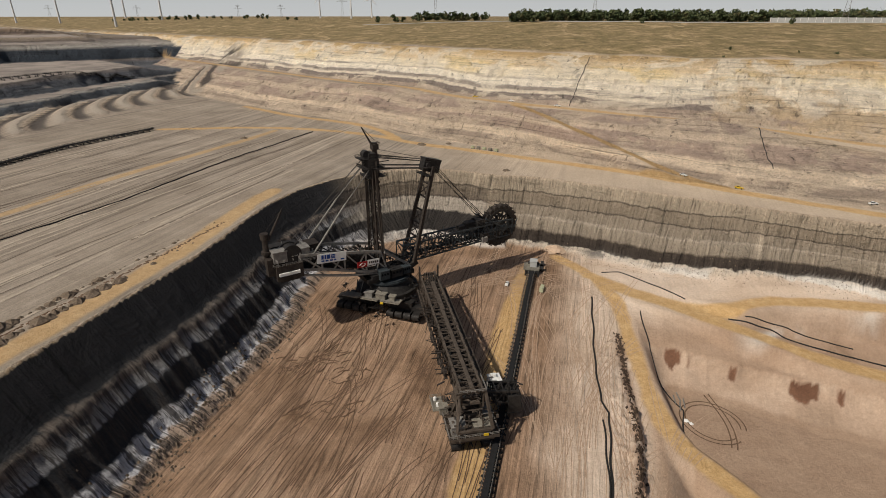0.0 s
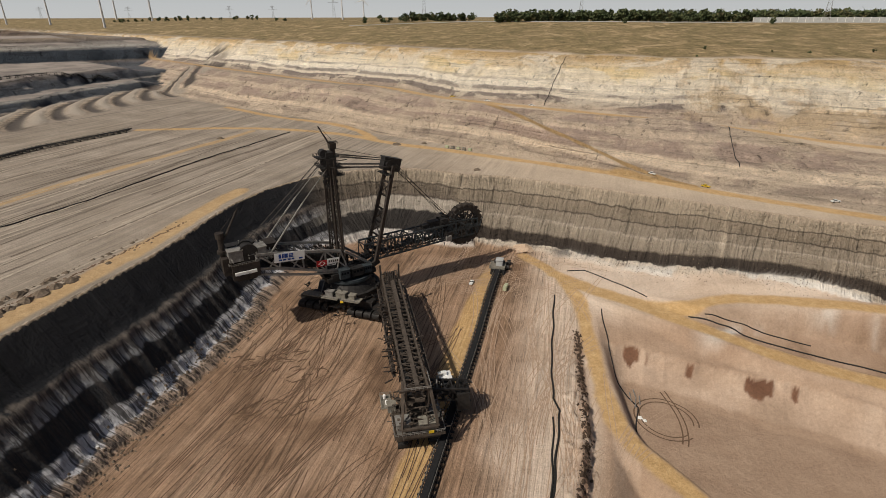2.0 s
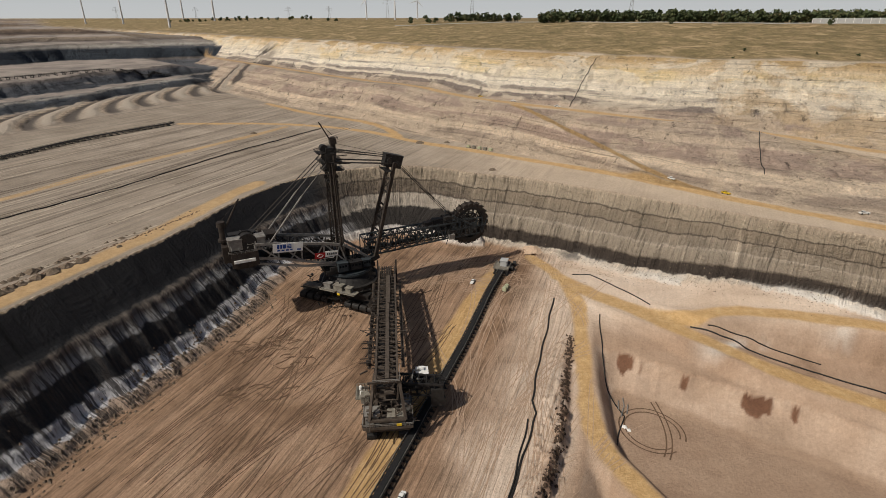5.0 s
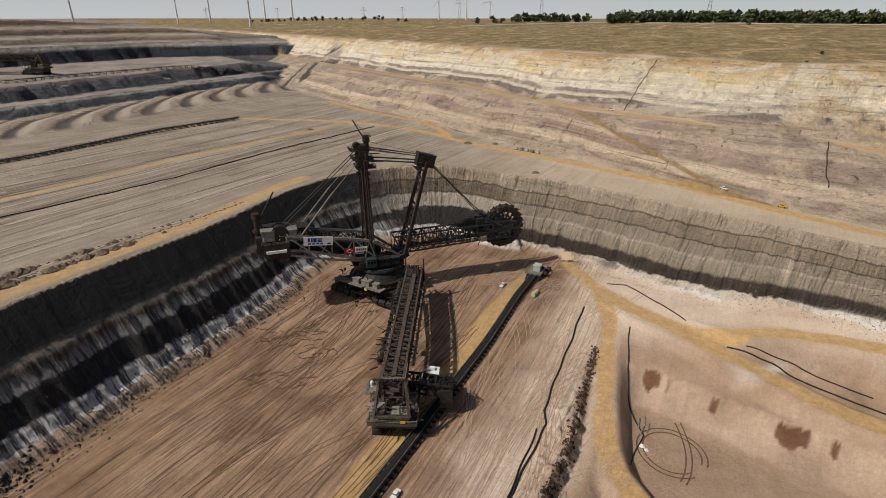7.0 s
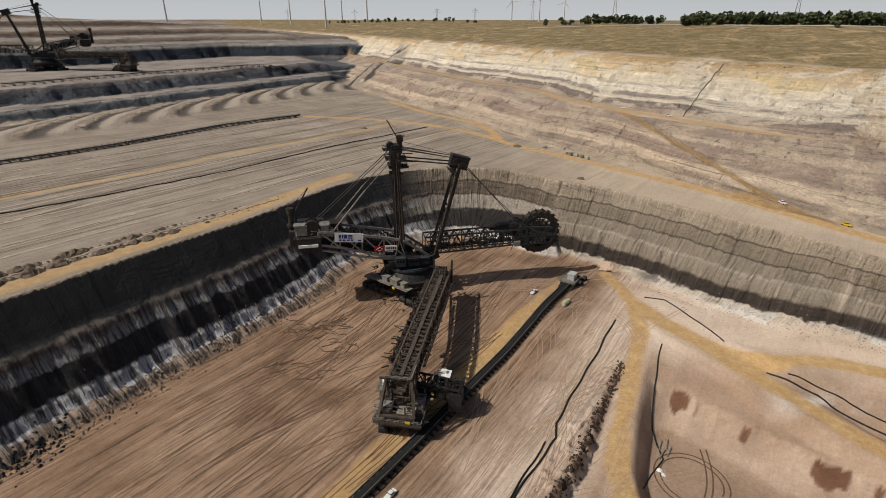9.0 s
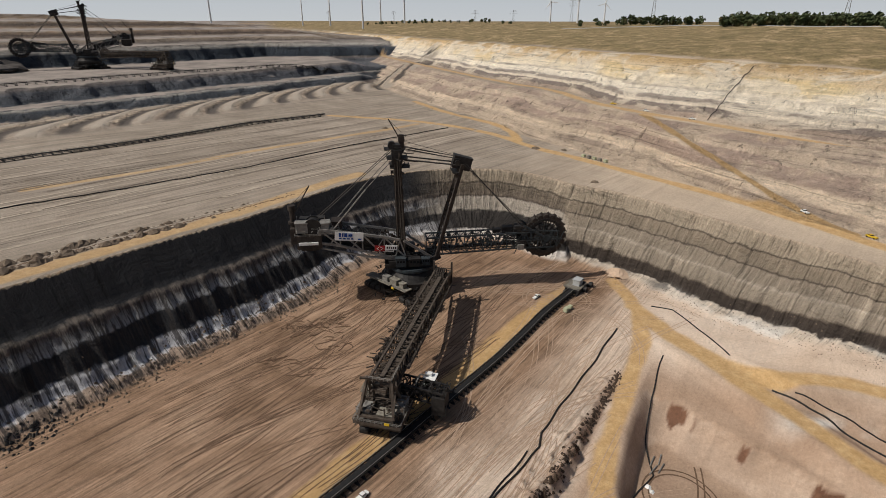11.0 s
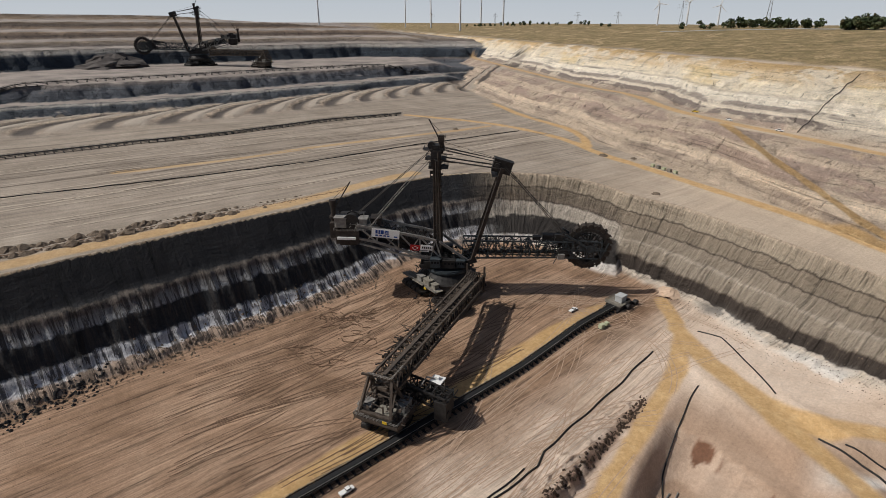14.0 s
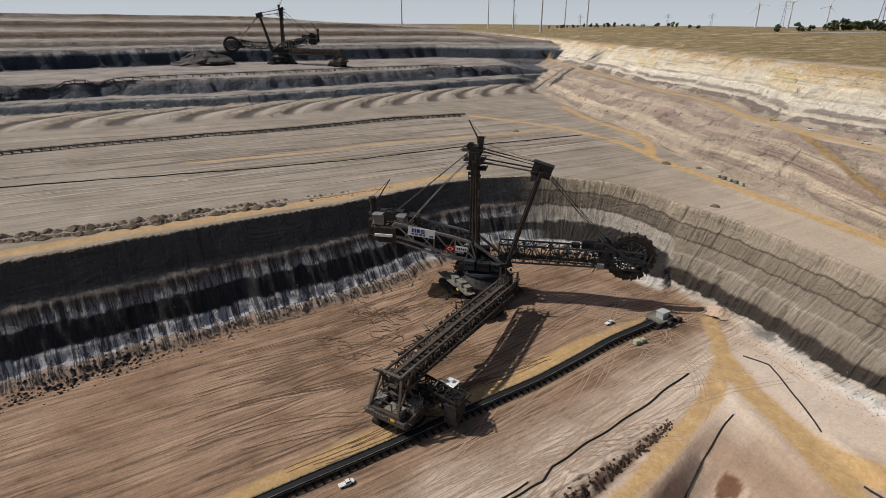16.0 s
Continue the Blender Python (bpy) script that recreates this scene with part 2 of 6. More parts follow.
    plate = m.mix(dry, plate, m.ramp(m.noise(1.0, 5, 0.75, str4.outputs[0], 0.8), [(0.36, 0.6), (0.45, 0.97), (0.56, 1.03), (0.66, 1.3)]), "MULTIPLY")
    plate = m.mix(dry, plate, m.ramp(drag2, [(0.34, 0.68), (0.47, 0.95), (0.56, 1.05), (0.68, 1.28)]), "MULTIPLY")
    flat = m.mix(m.attr("plateau"), floor, plate)
    flat = m.mix(m.attr("far"), flat, m.ramp(nflat, [(0.35, (0.19, 0.165, 0.15)), (0.6, (0.34, 0.295, 0.26))]))
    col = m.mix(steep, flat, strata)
    # ridge light and shade put into the colour: pale crests, dark troughs
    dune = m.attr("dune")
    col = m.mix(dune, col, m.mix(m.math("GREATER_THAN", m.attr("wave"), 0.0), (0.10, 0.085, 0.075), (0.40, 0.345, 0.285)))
    gn = m.noise(0.05, 7, 0.68)
    grass = m.ramp(gn, [(0.28, (0.11, 0.088, 0.042)), (0.45, (0.19, 0.146, 0.072)), (0.58, (0.27, 0.20, 0.108)), (0.75, (0.46, 0.335, 0.19))])
    tuft = m.noise(0.22, 7, 0.78, m.pos(1.0, 0.45, 1.0))
    grass = m.mix(0.85, grass, m.ramp(tuft, [(0.36, 0.6), (0.48, 1.0), (0.64, 1.4)]), "MULTIPLY")
    bare = m.noise(0.018, 7, 0.7, m.pos(1.0, 0.7, 1.0), 1.2)
    grass = m.mix(m.ramp(bare, [(0.57, 0.0), (0.62, 0.75)]), grass, (0.46, 0.34, 0.20))
    col = m.mix(m.attr("grass"), col, grass)
    col = m.mix(m.attr("coal"), col, m.ramp(fine, [(0.3, (0.018, 0.016, 0.015)), (0.7, (0.05, 0.042, 0.036))]))
    col = m.mix(m.attr("white"), col, m.ramp(mid, [(0.3, (0.62, 0.58, 0.53)), (0.7, (0.80, 0.77, 0.72))]))
    # red-brown of the damp pit patches, also painted as shade on the bench scarp
    rust = m.ramp(mid, [(0.3, (0.13, 0.065, 0.04)), (0.7, (0.20, 0.105, 0.065))])
    col = m.mix(m.attr("damp_and_shade"), col, rust)
    col = m.mix(m.attr("road"), col, m.ramp(m.noise(0.25, 5, 0.65), [(0.3, (0.42, 0.265, 0.115)), (0.5, (0.50, 0.325, 0.15)), (0.7, (0.57, 0.39, 0.20))]))
    col = m.mix(0.95, col, m.ramp(fine, [(0.28, 0.82), (0.5, 1.0), (0.72, 1.16)]), "MULTIPLY")
    col = m.mix(0.9, col, m.ramp(grit, [(0.3, 0.86), (0.5, 1.0), (0.7, 1.14)]), "MULTIPLY")
    m.base(col)
    add = lambda a, n, k, w: m.math("ADD", a, m.math("MULTIPLY", m.math("MULTIPLY", m.math("SUBTRACT", n, 0.5), w), k))
    rel = m.math("ADD", m.math("MULTIPLY", fine, 0.35), m.math("MULTIPLY", mid, 0.8))
    rel = add(rel, flute, 0.8, upper)
    rel = add(rel, beds, 2.4, upper)
    rel = add(rel, crack, 5.0, upper)
    rel = add(rel, slump, 6.0, upper)
    rel = add(rel, drag, 0.9, m.math("MULTIPLY", rutted, m.math("SUBTRACT", 1.0, steep)))
    face = m.math("MULTIPLY", m.math("MULTIPLY", steep, m.attr("inside")), m.math("SUBTRACT", 1.0, m.math("MULTIPLY", m.attr("left"), 0.75)))
    rel = add(rel, flutes, 1.7, face)
    rel = add(rel, runnel, 3.5, face)
    rel = add(rel, slump, 4.0, face)
    m.bump(rel, 1.0, 1.0)
    return m.m


M_GROUND = ground_material()


def simple(name, col, rough=0.6, metal=0.0, vary=0.3, scale=0.8):
    m = Mat(name, rough, metal)
    n = m.noise(scale, 6, 0.65)
    m.base(m.ramp(n, [(0.3, tuple(c * (1 - vary) for c in col)), (0.7, tuple(c * (1 + vary) for c in col))]))
    return m.m




# ---- terrain ----
def sdist(line, X, Y, reach=None):
    """Signed distance to an open line: positive on its left side. Past the reach: a large negative number."""
    p = np.array(line, np.float32)
    if reach is not None:
        lo, hi = p.min(0) - reach, p.max(0) + reach
        sel = (X > lo[0]) & (X < hi[0]) & (Y > lo[1]) & (Y < hi[1])
        out = np.full(X.shape, -999.0, np.float32)
        if sel.any():
            out[sel] = sdist(line, X[sel], Y[sel])
        return out
    best = np.full(X.shape, 1e18, np.float32)
    sign = np.ones(X.shape, np.float32)
    for (ax, ay), (bx, by) in zip(p[:-1], p[1:]):
        dx, dy = bx - ax, by - ay
        rx, ry = X - ax, Y - ay
        u = np.clip((rx * dx + ry * dy) / (dx * dx + dy * dy), 0, 1)
        d = (rx - u * dx) ** 2 + (ry - u * dy) ** 2
        near = d < best * 0.999999
        best[near] = d[near]
        sign[near] = np.where((dx * ry - dy * rx)[near] >= 0, 1.0, -1.0)
    return np.sqrt(best) * sign


def arc_along(line, X, Y, reach):
    """Length run along a line to the place nearest to each point; a plain slanted coordinate past the reach."""
    p = np.array(line, np.float32)
    lo, hi = p.min(0) - reach, p.max(0) + reach
    out = (X * 0.81 - Y * 0.59).astype(np.float32)
    sel = (X > lo[0]) & (X < hi[0]) & (Y > lo[1]) & (Y < hi[1])
    x, y = X[sel], Y[sel]
    best, s, run = np.full(x.shape, 1e18, np.float32), np.zeros(x.shape, np.float32), 0.0
    for (ax, ay), (bx, by) in zip(p[:-1], p[1:]):
        dx, dy = bx - ax, by - ay
        L = math.hypot(dx, dy)
        u = np.clip(((x - ax) * dx + (y - ay) * dy) / (L * L), 0, 1)
        d = (x - ax - u * dx) ** 2 + (y - ay - u * dy) ** 2
        near = d < best
        best[near] = d[near]
        s[near] = (run + u * L)[near]
        run += L
    out[sel] = s
    return out


def smooth(line):
    """The line rounded by corner cutting."""
    p = [Vector(q) for q in line]
    for _ in range(2):
        q = [p[0]]
        for a, b in zip(p[:-1], p[1:]):
            q += [a * 0.75 + b * 0.25, a * 0.25 + b * 0.75]
        q.append(p[-1])
        p = q
    return [(v.x, v.y) for v in p]


def sstep(a, b, v):
    t = np.clip((v - a) / (b - a), 0, 1)
    return t * t * (3 - 2 * t)


_rng = np.random.default_rng(7)
_LAT = _rng.random((256, 256)).astype(np.float32)


def vnoise(x, y):
    """Value noise on a lattice, 0 to 1."""
    xi, yi = np.floor(x).astype(int), np.floor(y).astype(int)
    fx, fy = x - xi, y - yi
    fx, fy = fx * fx * (3 - 2 * fx), fy * fy * (3 - 2 * fy)
    g = lambda i, j: _LAT[(xi + i) % 256, (yi + j) % 256]
    return (g(0, 0) * (1 - fx) + g(1, 0) * fx) * (1 - fy) + (g(0, 1) * (1 - fx) + g(1, 1) * fx) * fy


def fbm(x, y, s, o=4):
    v, a, t = 0.0, 1.0, 0.0
    for i in range(o):
        v = v + a * vnoise(x / s + 17.3 * i, y / s + 9.1 * i)
        t += a
        a, s = a * 0.5, s * 0.5
    return v / t - 0.5


# edges of the benches, high ground on the right of each line
CREST_A = [(335, 209), (270, 243), (211, 271), (153, 305), (111, 330), (80, 346), (56, 358), (33, 360), (14, 372), (-17, 379),
           (-45, 371), (-72, 352), (-92, 322), (-103, 285), (-107, 250), (-114, 210), (-126, 168), (-135, 132), (-142, 100), (-150, 60), (-170, -60)]
TOE_B = [(700, 40), (400, 190), (280, 258), (208, 304), (155, 338), (96, 395), (30, 447), (-49, 505), (-126, 585), (-210, 645), (-400, 815), (-520, 930), (-1500, 1760)]
CREST_B = [(700, 120), (420, 260), (290, 342), (225, 393), (140, 424), (72, 462), (10, 512), (-44, 588), (-110, 635), (-340, 845), (-500, 1000), (-1480, 1830)]
TOE_C = [(700, 160), (430, 290), (300, 362), (232, 411), (142, 444), (78, 482), (22, 532), (-34, 608), (-110, 656), (-330, 866), (-500, 1020), (-1480, 1850)]
CREST_C = [(900, 200), (500, 370), (342, 430), (293, 440), (208, 462), (140, 510), (60, 560), (5, 610), (-120, 735), (-330, 915), (-520, 1085), (-1500, 1915)]
TOE_D = [(-360, 850), (-385, 790), (-408, 640), (-437, 464), (-465, 330), (-505, 233), (-535, 140), (-600, -60)]
TOE_E = [(-430, 990), (-510, 935), (-640, 850), (-685, 660), (-735, 520), (-755, 300), (-765, 150), (-800, -200)]
BENCH_EDGE = [(88, 238), (83, 225), (77, 190), (72, 161), (64, 134), (52, 90), (40, 20)]
PIT_EDGE = [(420, 60), (300, 125), (230, 165), (190, 187), (150, 203), (118, 222), (100, 226)]
SAND_EDGE = [(420, 205), (300, 222), (240, 235), (190, 238), (160, 236), (146, 229)]

# haul roads: name, half width, path with heights (None: on the ground)
ROADS = [
    ("floor", 4.5, [(-6, 60, None), (4, 121, None), (15, 168, None), (27, 219, None), (40, 262, None), (50, 292, None)]),
    ("pit", 3.6, [(112, 122, -5), (99, 146, -4.5), (88, 163, -3.5), (87, 190, -1), (89, 217, 2), (91, 240, 5.5), (91, 257, 8), (84, 285, 8.5), (70, 308, 8.5)]),
    ("junction", 4.5, [(84, 282, 8.5), (98, 265, 8.5), (118, 250, 9), (141, 240, 10), (163, 246, 11.5), (187, 244, 12), (230, 235, 12.5), (270, 219, 13), (330, 190, 14)]),
    ("lower", 4.5, [(96, 266, 8.5), (118, 249, 8), (140, 232, 6), (155, 222, 4), (176, 207, 1), (196, 200, -1), (250, 172, -4), (330, 130, -8)]),
    ("bench", 4.2, [(420, 165, 47), (330, 212, 47), (262, 260, 47), (215, 292, 47), (182, 317, 47), (160, 336, 47), (135, 358, 47), (105, 379, 47), (68, 401, 47), (25, 429, 47), (-27, 460, 46.6), (-56, 488, 46.6), (-110, 516, 46.6), (-175, 530, 46.6), (-266, 519, 46.6)]),
    ("fork", 4.0, [(-40, 478, 46.7), (-62, 520, 47), (-95, 552, 47), (-160, 590, 47), (-230, 650, 48)]),
    ("ramp", 3.0, [(60, 470, 76.5), (74, 445, 75), (96, 416, 68), (122, 388, 60), (143, 366, 52.5), (160, 346, 48), (176, 328, 47)]),
    ("middle", 4.6, [(700, 145, 65), (430, 278, 65), (296, 354, 65.5), (228, 404, 70), (168, 420, 74), (137, 434, 75), (100, 455, 76), (58, 480, 76.5), (8, 522, 77), (-43, 600, 77), (-112, 650, 76), (-335, 856, 78), (-480, 990, 80)]),
    ("crest", 5.0, [(-182, -20, None), (-163, 50, None), (-152, 96, None), (-145, 130, None), (-136, 166, None), (-124, 209, None), (-117, 249, None), (-113, 285, None), (-104, 322, None)]),
    ("plateau", 3.5, [(-270, 206, None), (-245, 261, None), (-223, 343, None), (-181, 443, None), (-158, 514, None)]),
]


def along(d, table):
    return np.interp(d, [a for a, _ in table], [b for _, b in table])


def line_info(pts, X, Y, reach=40):
    """Distance to a path and the height along it."""
    xy = np.array([(a, b) for a, b, _ in pts])
    lo, hi = xy.min(0) - reach, xy.max(0) + reach
    sel = (X > lo[0]) & (X < hi[0]) & (Y > lo[1]) & (Y < hi[1])
    dist, zout = np.full(X.shape, 999.0, np.float32), np.zeros(X.shape, np.float32)
    x, y = X[sel], Y[sel]
    best = np.full(x.shape, 1e18, np.float32)
    zz = np.zeros(x.shape, np.float32)
    for (ax, ay, az), (bx, by, bz) in zip(pts[:-1], pts[1:]):
        dx, dy = bx - ax, by - ay
        u = np.clip(((x - ax) * dx + (y - ay) * dy) / (dx * dx + dy * dy), 0, 1)
        d = (x - ax - u * dx) ** 2 + (y - ay - u * dy) ** 2
        near = d < best
        best[near] = d[near]
        if az is not None:
            zz[near] = (az + u * (bz - az))[near]
    dist[sel], zout[sel] = np.sqrt(best), zz
    return dist, zout


def smooth3(pts):
    p = [Vector((a, b, 0 if c is None else c)) for a, b, c in pts]
    for _ in range(1):
        q = [p[0]]
        for a, b in zip(p[:-1], p[1:]):
            q += [a * 0.75 + b * 0.25, a * 0.25 + b * 0.75]
        q.append(p[-1])
        p = q
    return [(v.x, v.y, None if pts[0][2] is None else v.z) for v in p]


ROADS = [(n, w, smooth3(p)) for n, w, p in ROADS]


def ridge(x, y, s, o=3):
    v, a, t = 0.0, 1.0, 0.0
    for i in range(o):
        v = v + a * np.abs(2 * vnoise(x / s + 31.7 * i, y / s + 5.3 * i) - 1)
        t += a
        a, s = a * 0.5, s * 0.5
    return v / t - 0.5


def terrain(X, Y):
    """Height of the ground, and the distances that the masks need."""
    w1 = fbm(X, Y, 40, 4)
    w2 = fbm(X + 300, Y, 9, 4)
    floor = 2.2 + 5.5 * sstep(205, 268, Y) + 0.03 * np.clip(X - 60, 0, 150) * sstep(225, 260, Y)
    # the step beside the pit road
    dE = sdist(smooth(BENCH_EDGE), X, Y, 400)
    right = sstep(0, 3.6, dE + ridge(X, Y, 5) * 4 + w2 * 3) * (1 - sstep(205, 250, Y))
    floor = floor - right * 5.5
    dP = sdist(smooth(PIT_EDGE), X, Y, 200)
    aP = arc_along(smooth(PIT_EDGE), X, Y, 60)
    pw = dP + fbm(aP, dP * 0.3, 22, 3) * 9 + ridge(aP, dP * 0.2, 6, 2) * 2
    pitf = along(pw, [(-1, 0), (0, 0.04), (2.6, 0.46), (4.5, 0.53), (14, 0.9), (19, 1.0)]) * sstep(10, 24, dE)
    floor = floor - pitf * (8 + 5 * sstep(80, 180, X))
    # the low white face at the east side
    dS = sdist(smooth(SAND_EDGE), X, Y, 120) + w2 * 5 + ridge(X, Y, 9) * 4
    sand = sstep(0, 9, dS) * sstep(135, 160, X)
    floor = floor + (1 - sand) * 3.5 * sstep(140, 170, X) * sstep(205, 225, Y) - sand * sstep(160, 260, X) * 5
    crumbs = np.exp(-(dE / 6) ** 2) * np.clip(fbm(X, Y, 2.5, 2), 0, 1) * 4 * (1 - sstep(215, 240, Y))
    floor = floor + w1 * 1.0 + w2 * 0.5 + crumbs
    # main face round the machine
    dA = sdist(smooth(CREST_A), X, Y)
    aA = arc_along(smooth(CREST_A), X, Y, 60)
    gul = (ridge(aA, dA * 0.35, 10) * 4.2 + ridge(aA + 50, dA * 0.25, 3.6, 2) * 1.8) * sstep(11, 15, dA) + ridge(aA, dA * 0.1, 9, 2) * 0.4
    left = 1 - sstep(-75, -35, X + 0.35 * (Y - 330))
    cut = ridge(aA, dA * 0.12, 3.2, 2) * 0.9 + (fbm(X, Y, 30, 2) * 3 + ridge(aA, dA * 0.3, 8, 3) * 4.2) * sstep(11, 17, dA)
    d = dA + (gul * left + cut * (1 - left)) * sstep(0.5, 4, dA)
    d = d * (1 + 0.9 * sstep(140, 220, X))
    fl = along(d, [(0, 1), (10.5, 0.645), (13, 0.60), (14.5, 0.52), (18, 0.42), (23, 0.23), (25, 0.21), (27.5, 0.11), (31, 0.085), (34, 0.02), (38, 0)])
    fr = along(d, [(0, 1), (3, 0.80), (4.5, 0.775), (8.5, 0.60), (9.2, 0.585), (13.5, 0.44), (15, 0.42), (19, 0.27), (20, 0.24), (22.5, 0.075), (25, 0.045), (34, 0)])
    fp = along(d, [(0, 1), (3, 0.79), (4.2, 0.765), (6.2, 0.57), (7.5, 0.545), (10.5, 0.34), (12, 0.31), (31, 0.16), (34, 0.05), (40, 0)])
    pocket = 1 - sstep(26, 31, X + (Y - 360) * 0.35)
    fr = fp * pocket + fr * (1 - pocket)
    fa = fl * left + fr * (1 - left)
    td, te = -sdist(TOE_D, X, Y), -sdist(TOE_E, X, Y)
    top = 46.5 + fbm(X, Y, 60, 3) * 1.2 + 10 * sstep(-110, -4, td) * sstep(-250, -330, X) * (1 - sstep(-40, 20, -sdist(TOE_B, X, Y)))
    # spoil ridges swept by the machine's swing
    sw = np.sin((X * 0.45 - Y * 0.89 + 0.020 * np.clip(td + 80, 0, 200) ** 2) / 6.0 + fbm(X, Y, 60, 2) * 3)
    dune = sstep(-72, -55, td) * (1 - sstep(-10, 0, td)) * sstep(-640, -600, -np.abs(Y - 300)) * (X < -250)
    top = top + dune * sw * 1.3
    z = floor + (top - floor) * fa
    # slopes up to the old surface
    sl, ac = X * 0.81 - Y * 0.59, X * 0.59 + Y * 0.81
    wob = fbm(X, Y, 40, 4) * 16 + ridge(sl, ac * 0.35, 12, 4) * 13
    mid = 76 - 11 * sstep(180, 290, X)
    tb, cb = -sdist(TOE_B, X, Y), -sdist(CREST_B, X, Y)
    ub = np.clip(tb / np.maximum(tb - cb, 8), 0, 1)
    ub = np.where(cb > 0, 1, np.clip(ub + 2.2 * ub * (1 - ub) * wob / np.maximum(tb - cb, 25), 0, 1))
    ub = along(ub, [(0, 0), (0.05, 0.09), (0.12, 0.12), (0.18, 0.27), (0.26, 0.30), (0.33, 0.46), (0.42, 0.49), (0.50, 0.64), (0.60, 0.67), (0.68, 0.84), (0.80, 0.87), (0.90, 1), (1, 1)])
    tc, cc = -sdist(TOE_C, X, Y), -sdist(CREST_C, X, Y)
    uc = np.clip(tc / np.maximum(tc - cc, 8), 0, 1)
    uc = np.where(cc > 0, 1, np.clip(uc + 2.6 * uc * (1 - uc) * wob / np.maximum(tc - cc, 25), 0, 1))
    uc = along(uc, [(0, 0), (0.07, 0.12), (0.15, 0.15), (0.22, 0.29), (0.33, 0.33), (0.40, 0.48), (0.50, 0.51), (0.58, 0.65), (0.68, 0.69), (0.78, 0.84), (0.86, 0.87), (0.95, 0.98), (1, 1)])
    zr = top + ub * (mid - 46.5) + uc * (110.5 - mid) + along(cc, [(0, 0), (8, 3), (22, 4), (60, 8), (330, 26), (700, 25)])
    zr = zr + fbm(X, Y, 90, 3) * 2 * sstep(40, 150, cc) * (1 - sstep(300, 700, cc))
    # the far benches
    wd = fbm(X, Y, 30, 3) * 12 + ridge(X, Y, 22, 2) * 14
    ud = along(td + wd, [(-3, 0), (8, 9), (32, 10), (44, 23), (50, 24)])
    ue = along(te + wd * 0.5, [(0, 0), (14, 24), (50, 26), (60, 33), (105, 36), (116, 45), (180, 49), (195, 59), (290, 63), (305, 71), (900, 78)])
    zl = np.minimum(top + ud + ue, 134 + 18 * (1 - sstep(650, 950, Y)) - 24 * sstep(-320, -30, cc)) - 100 * sstep(-15, 15, cc)
    z2 = np.where(td > -60, np.maximum(zr, zl), zr)
    z = np.where(dA < 0, z2, z)
    # haul roads are cut level
    road = np.zeros(X.shape)
    for name, w, pts in ROADS:
        d, zz = line_info(pts, X, Y)
        if pts[0][2] is not None:
            k = 1 - sstep(w + 0.4, w + 8, d)
            z = z * (1 - k) + zz * k
        e = d + fbm(X, Y, 12, 4) * 3.2
        fade = {"middle": 0.85, "plateau": 0.65, "crest": 0.75}.get(name, 0.95)
        road = np.maximum(road, fade * (1 - sstep(w * 0.75, w * 1.35, e)))
    return z, dict(dA=dA, d=d, fa=fa, left=left, cc=cc, tb=tb, cb=cb, tc=tc, td=td, te=te, dE=dE, dP=dP, pit=pitf, right=right, sand=sand,
                   dS=dS, road=road, zl=zl, zr=zr, dune=dune * sstep(0.15, 0.8, np.abs(sw)), wave=sw, pocket=pocket, arc=aA, pw=pw, apit=aP)


def height(x, y):
    z, _ = terrain(np.array([float(x)]), np.array([float(y)]))
    return float(z[0])


def axis(lo, hi, step, far, grow_lo, grow_hi, bend=900):
    """Grid lines: even between lo and hi, wider and wider outside."""
    v = list(np.arange(lo, hi + step, step))
    q, p = step, v[-1]
    while p < far:
        q *= grow_hi if p < bend else 1.04
        p += q
        v.append(p)
    q, p, w = step, lo, []
    while p > -far:
        q *= grow_lo if p > -bend else 1.05
        p -= q
        w.append(p)
    return np.array(w[::-1] + v)


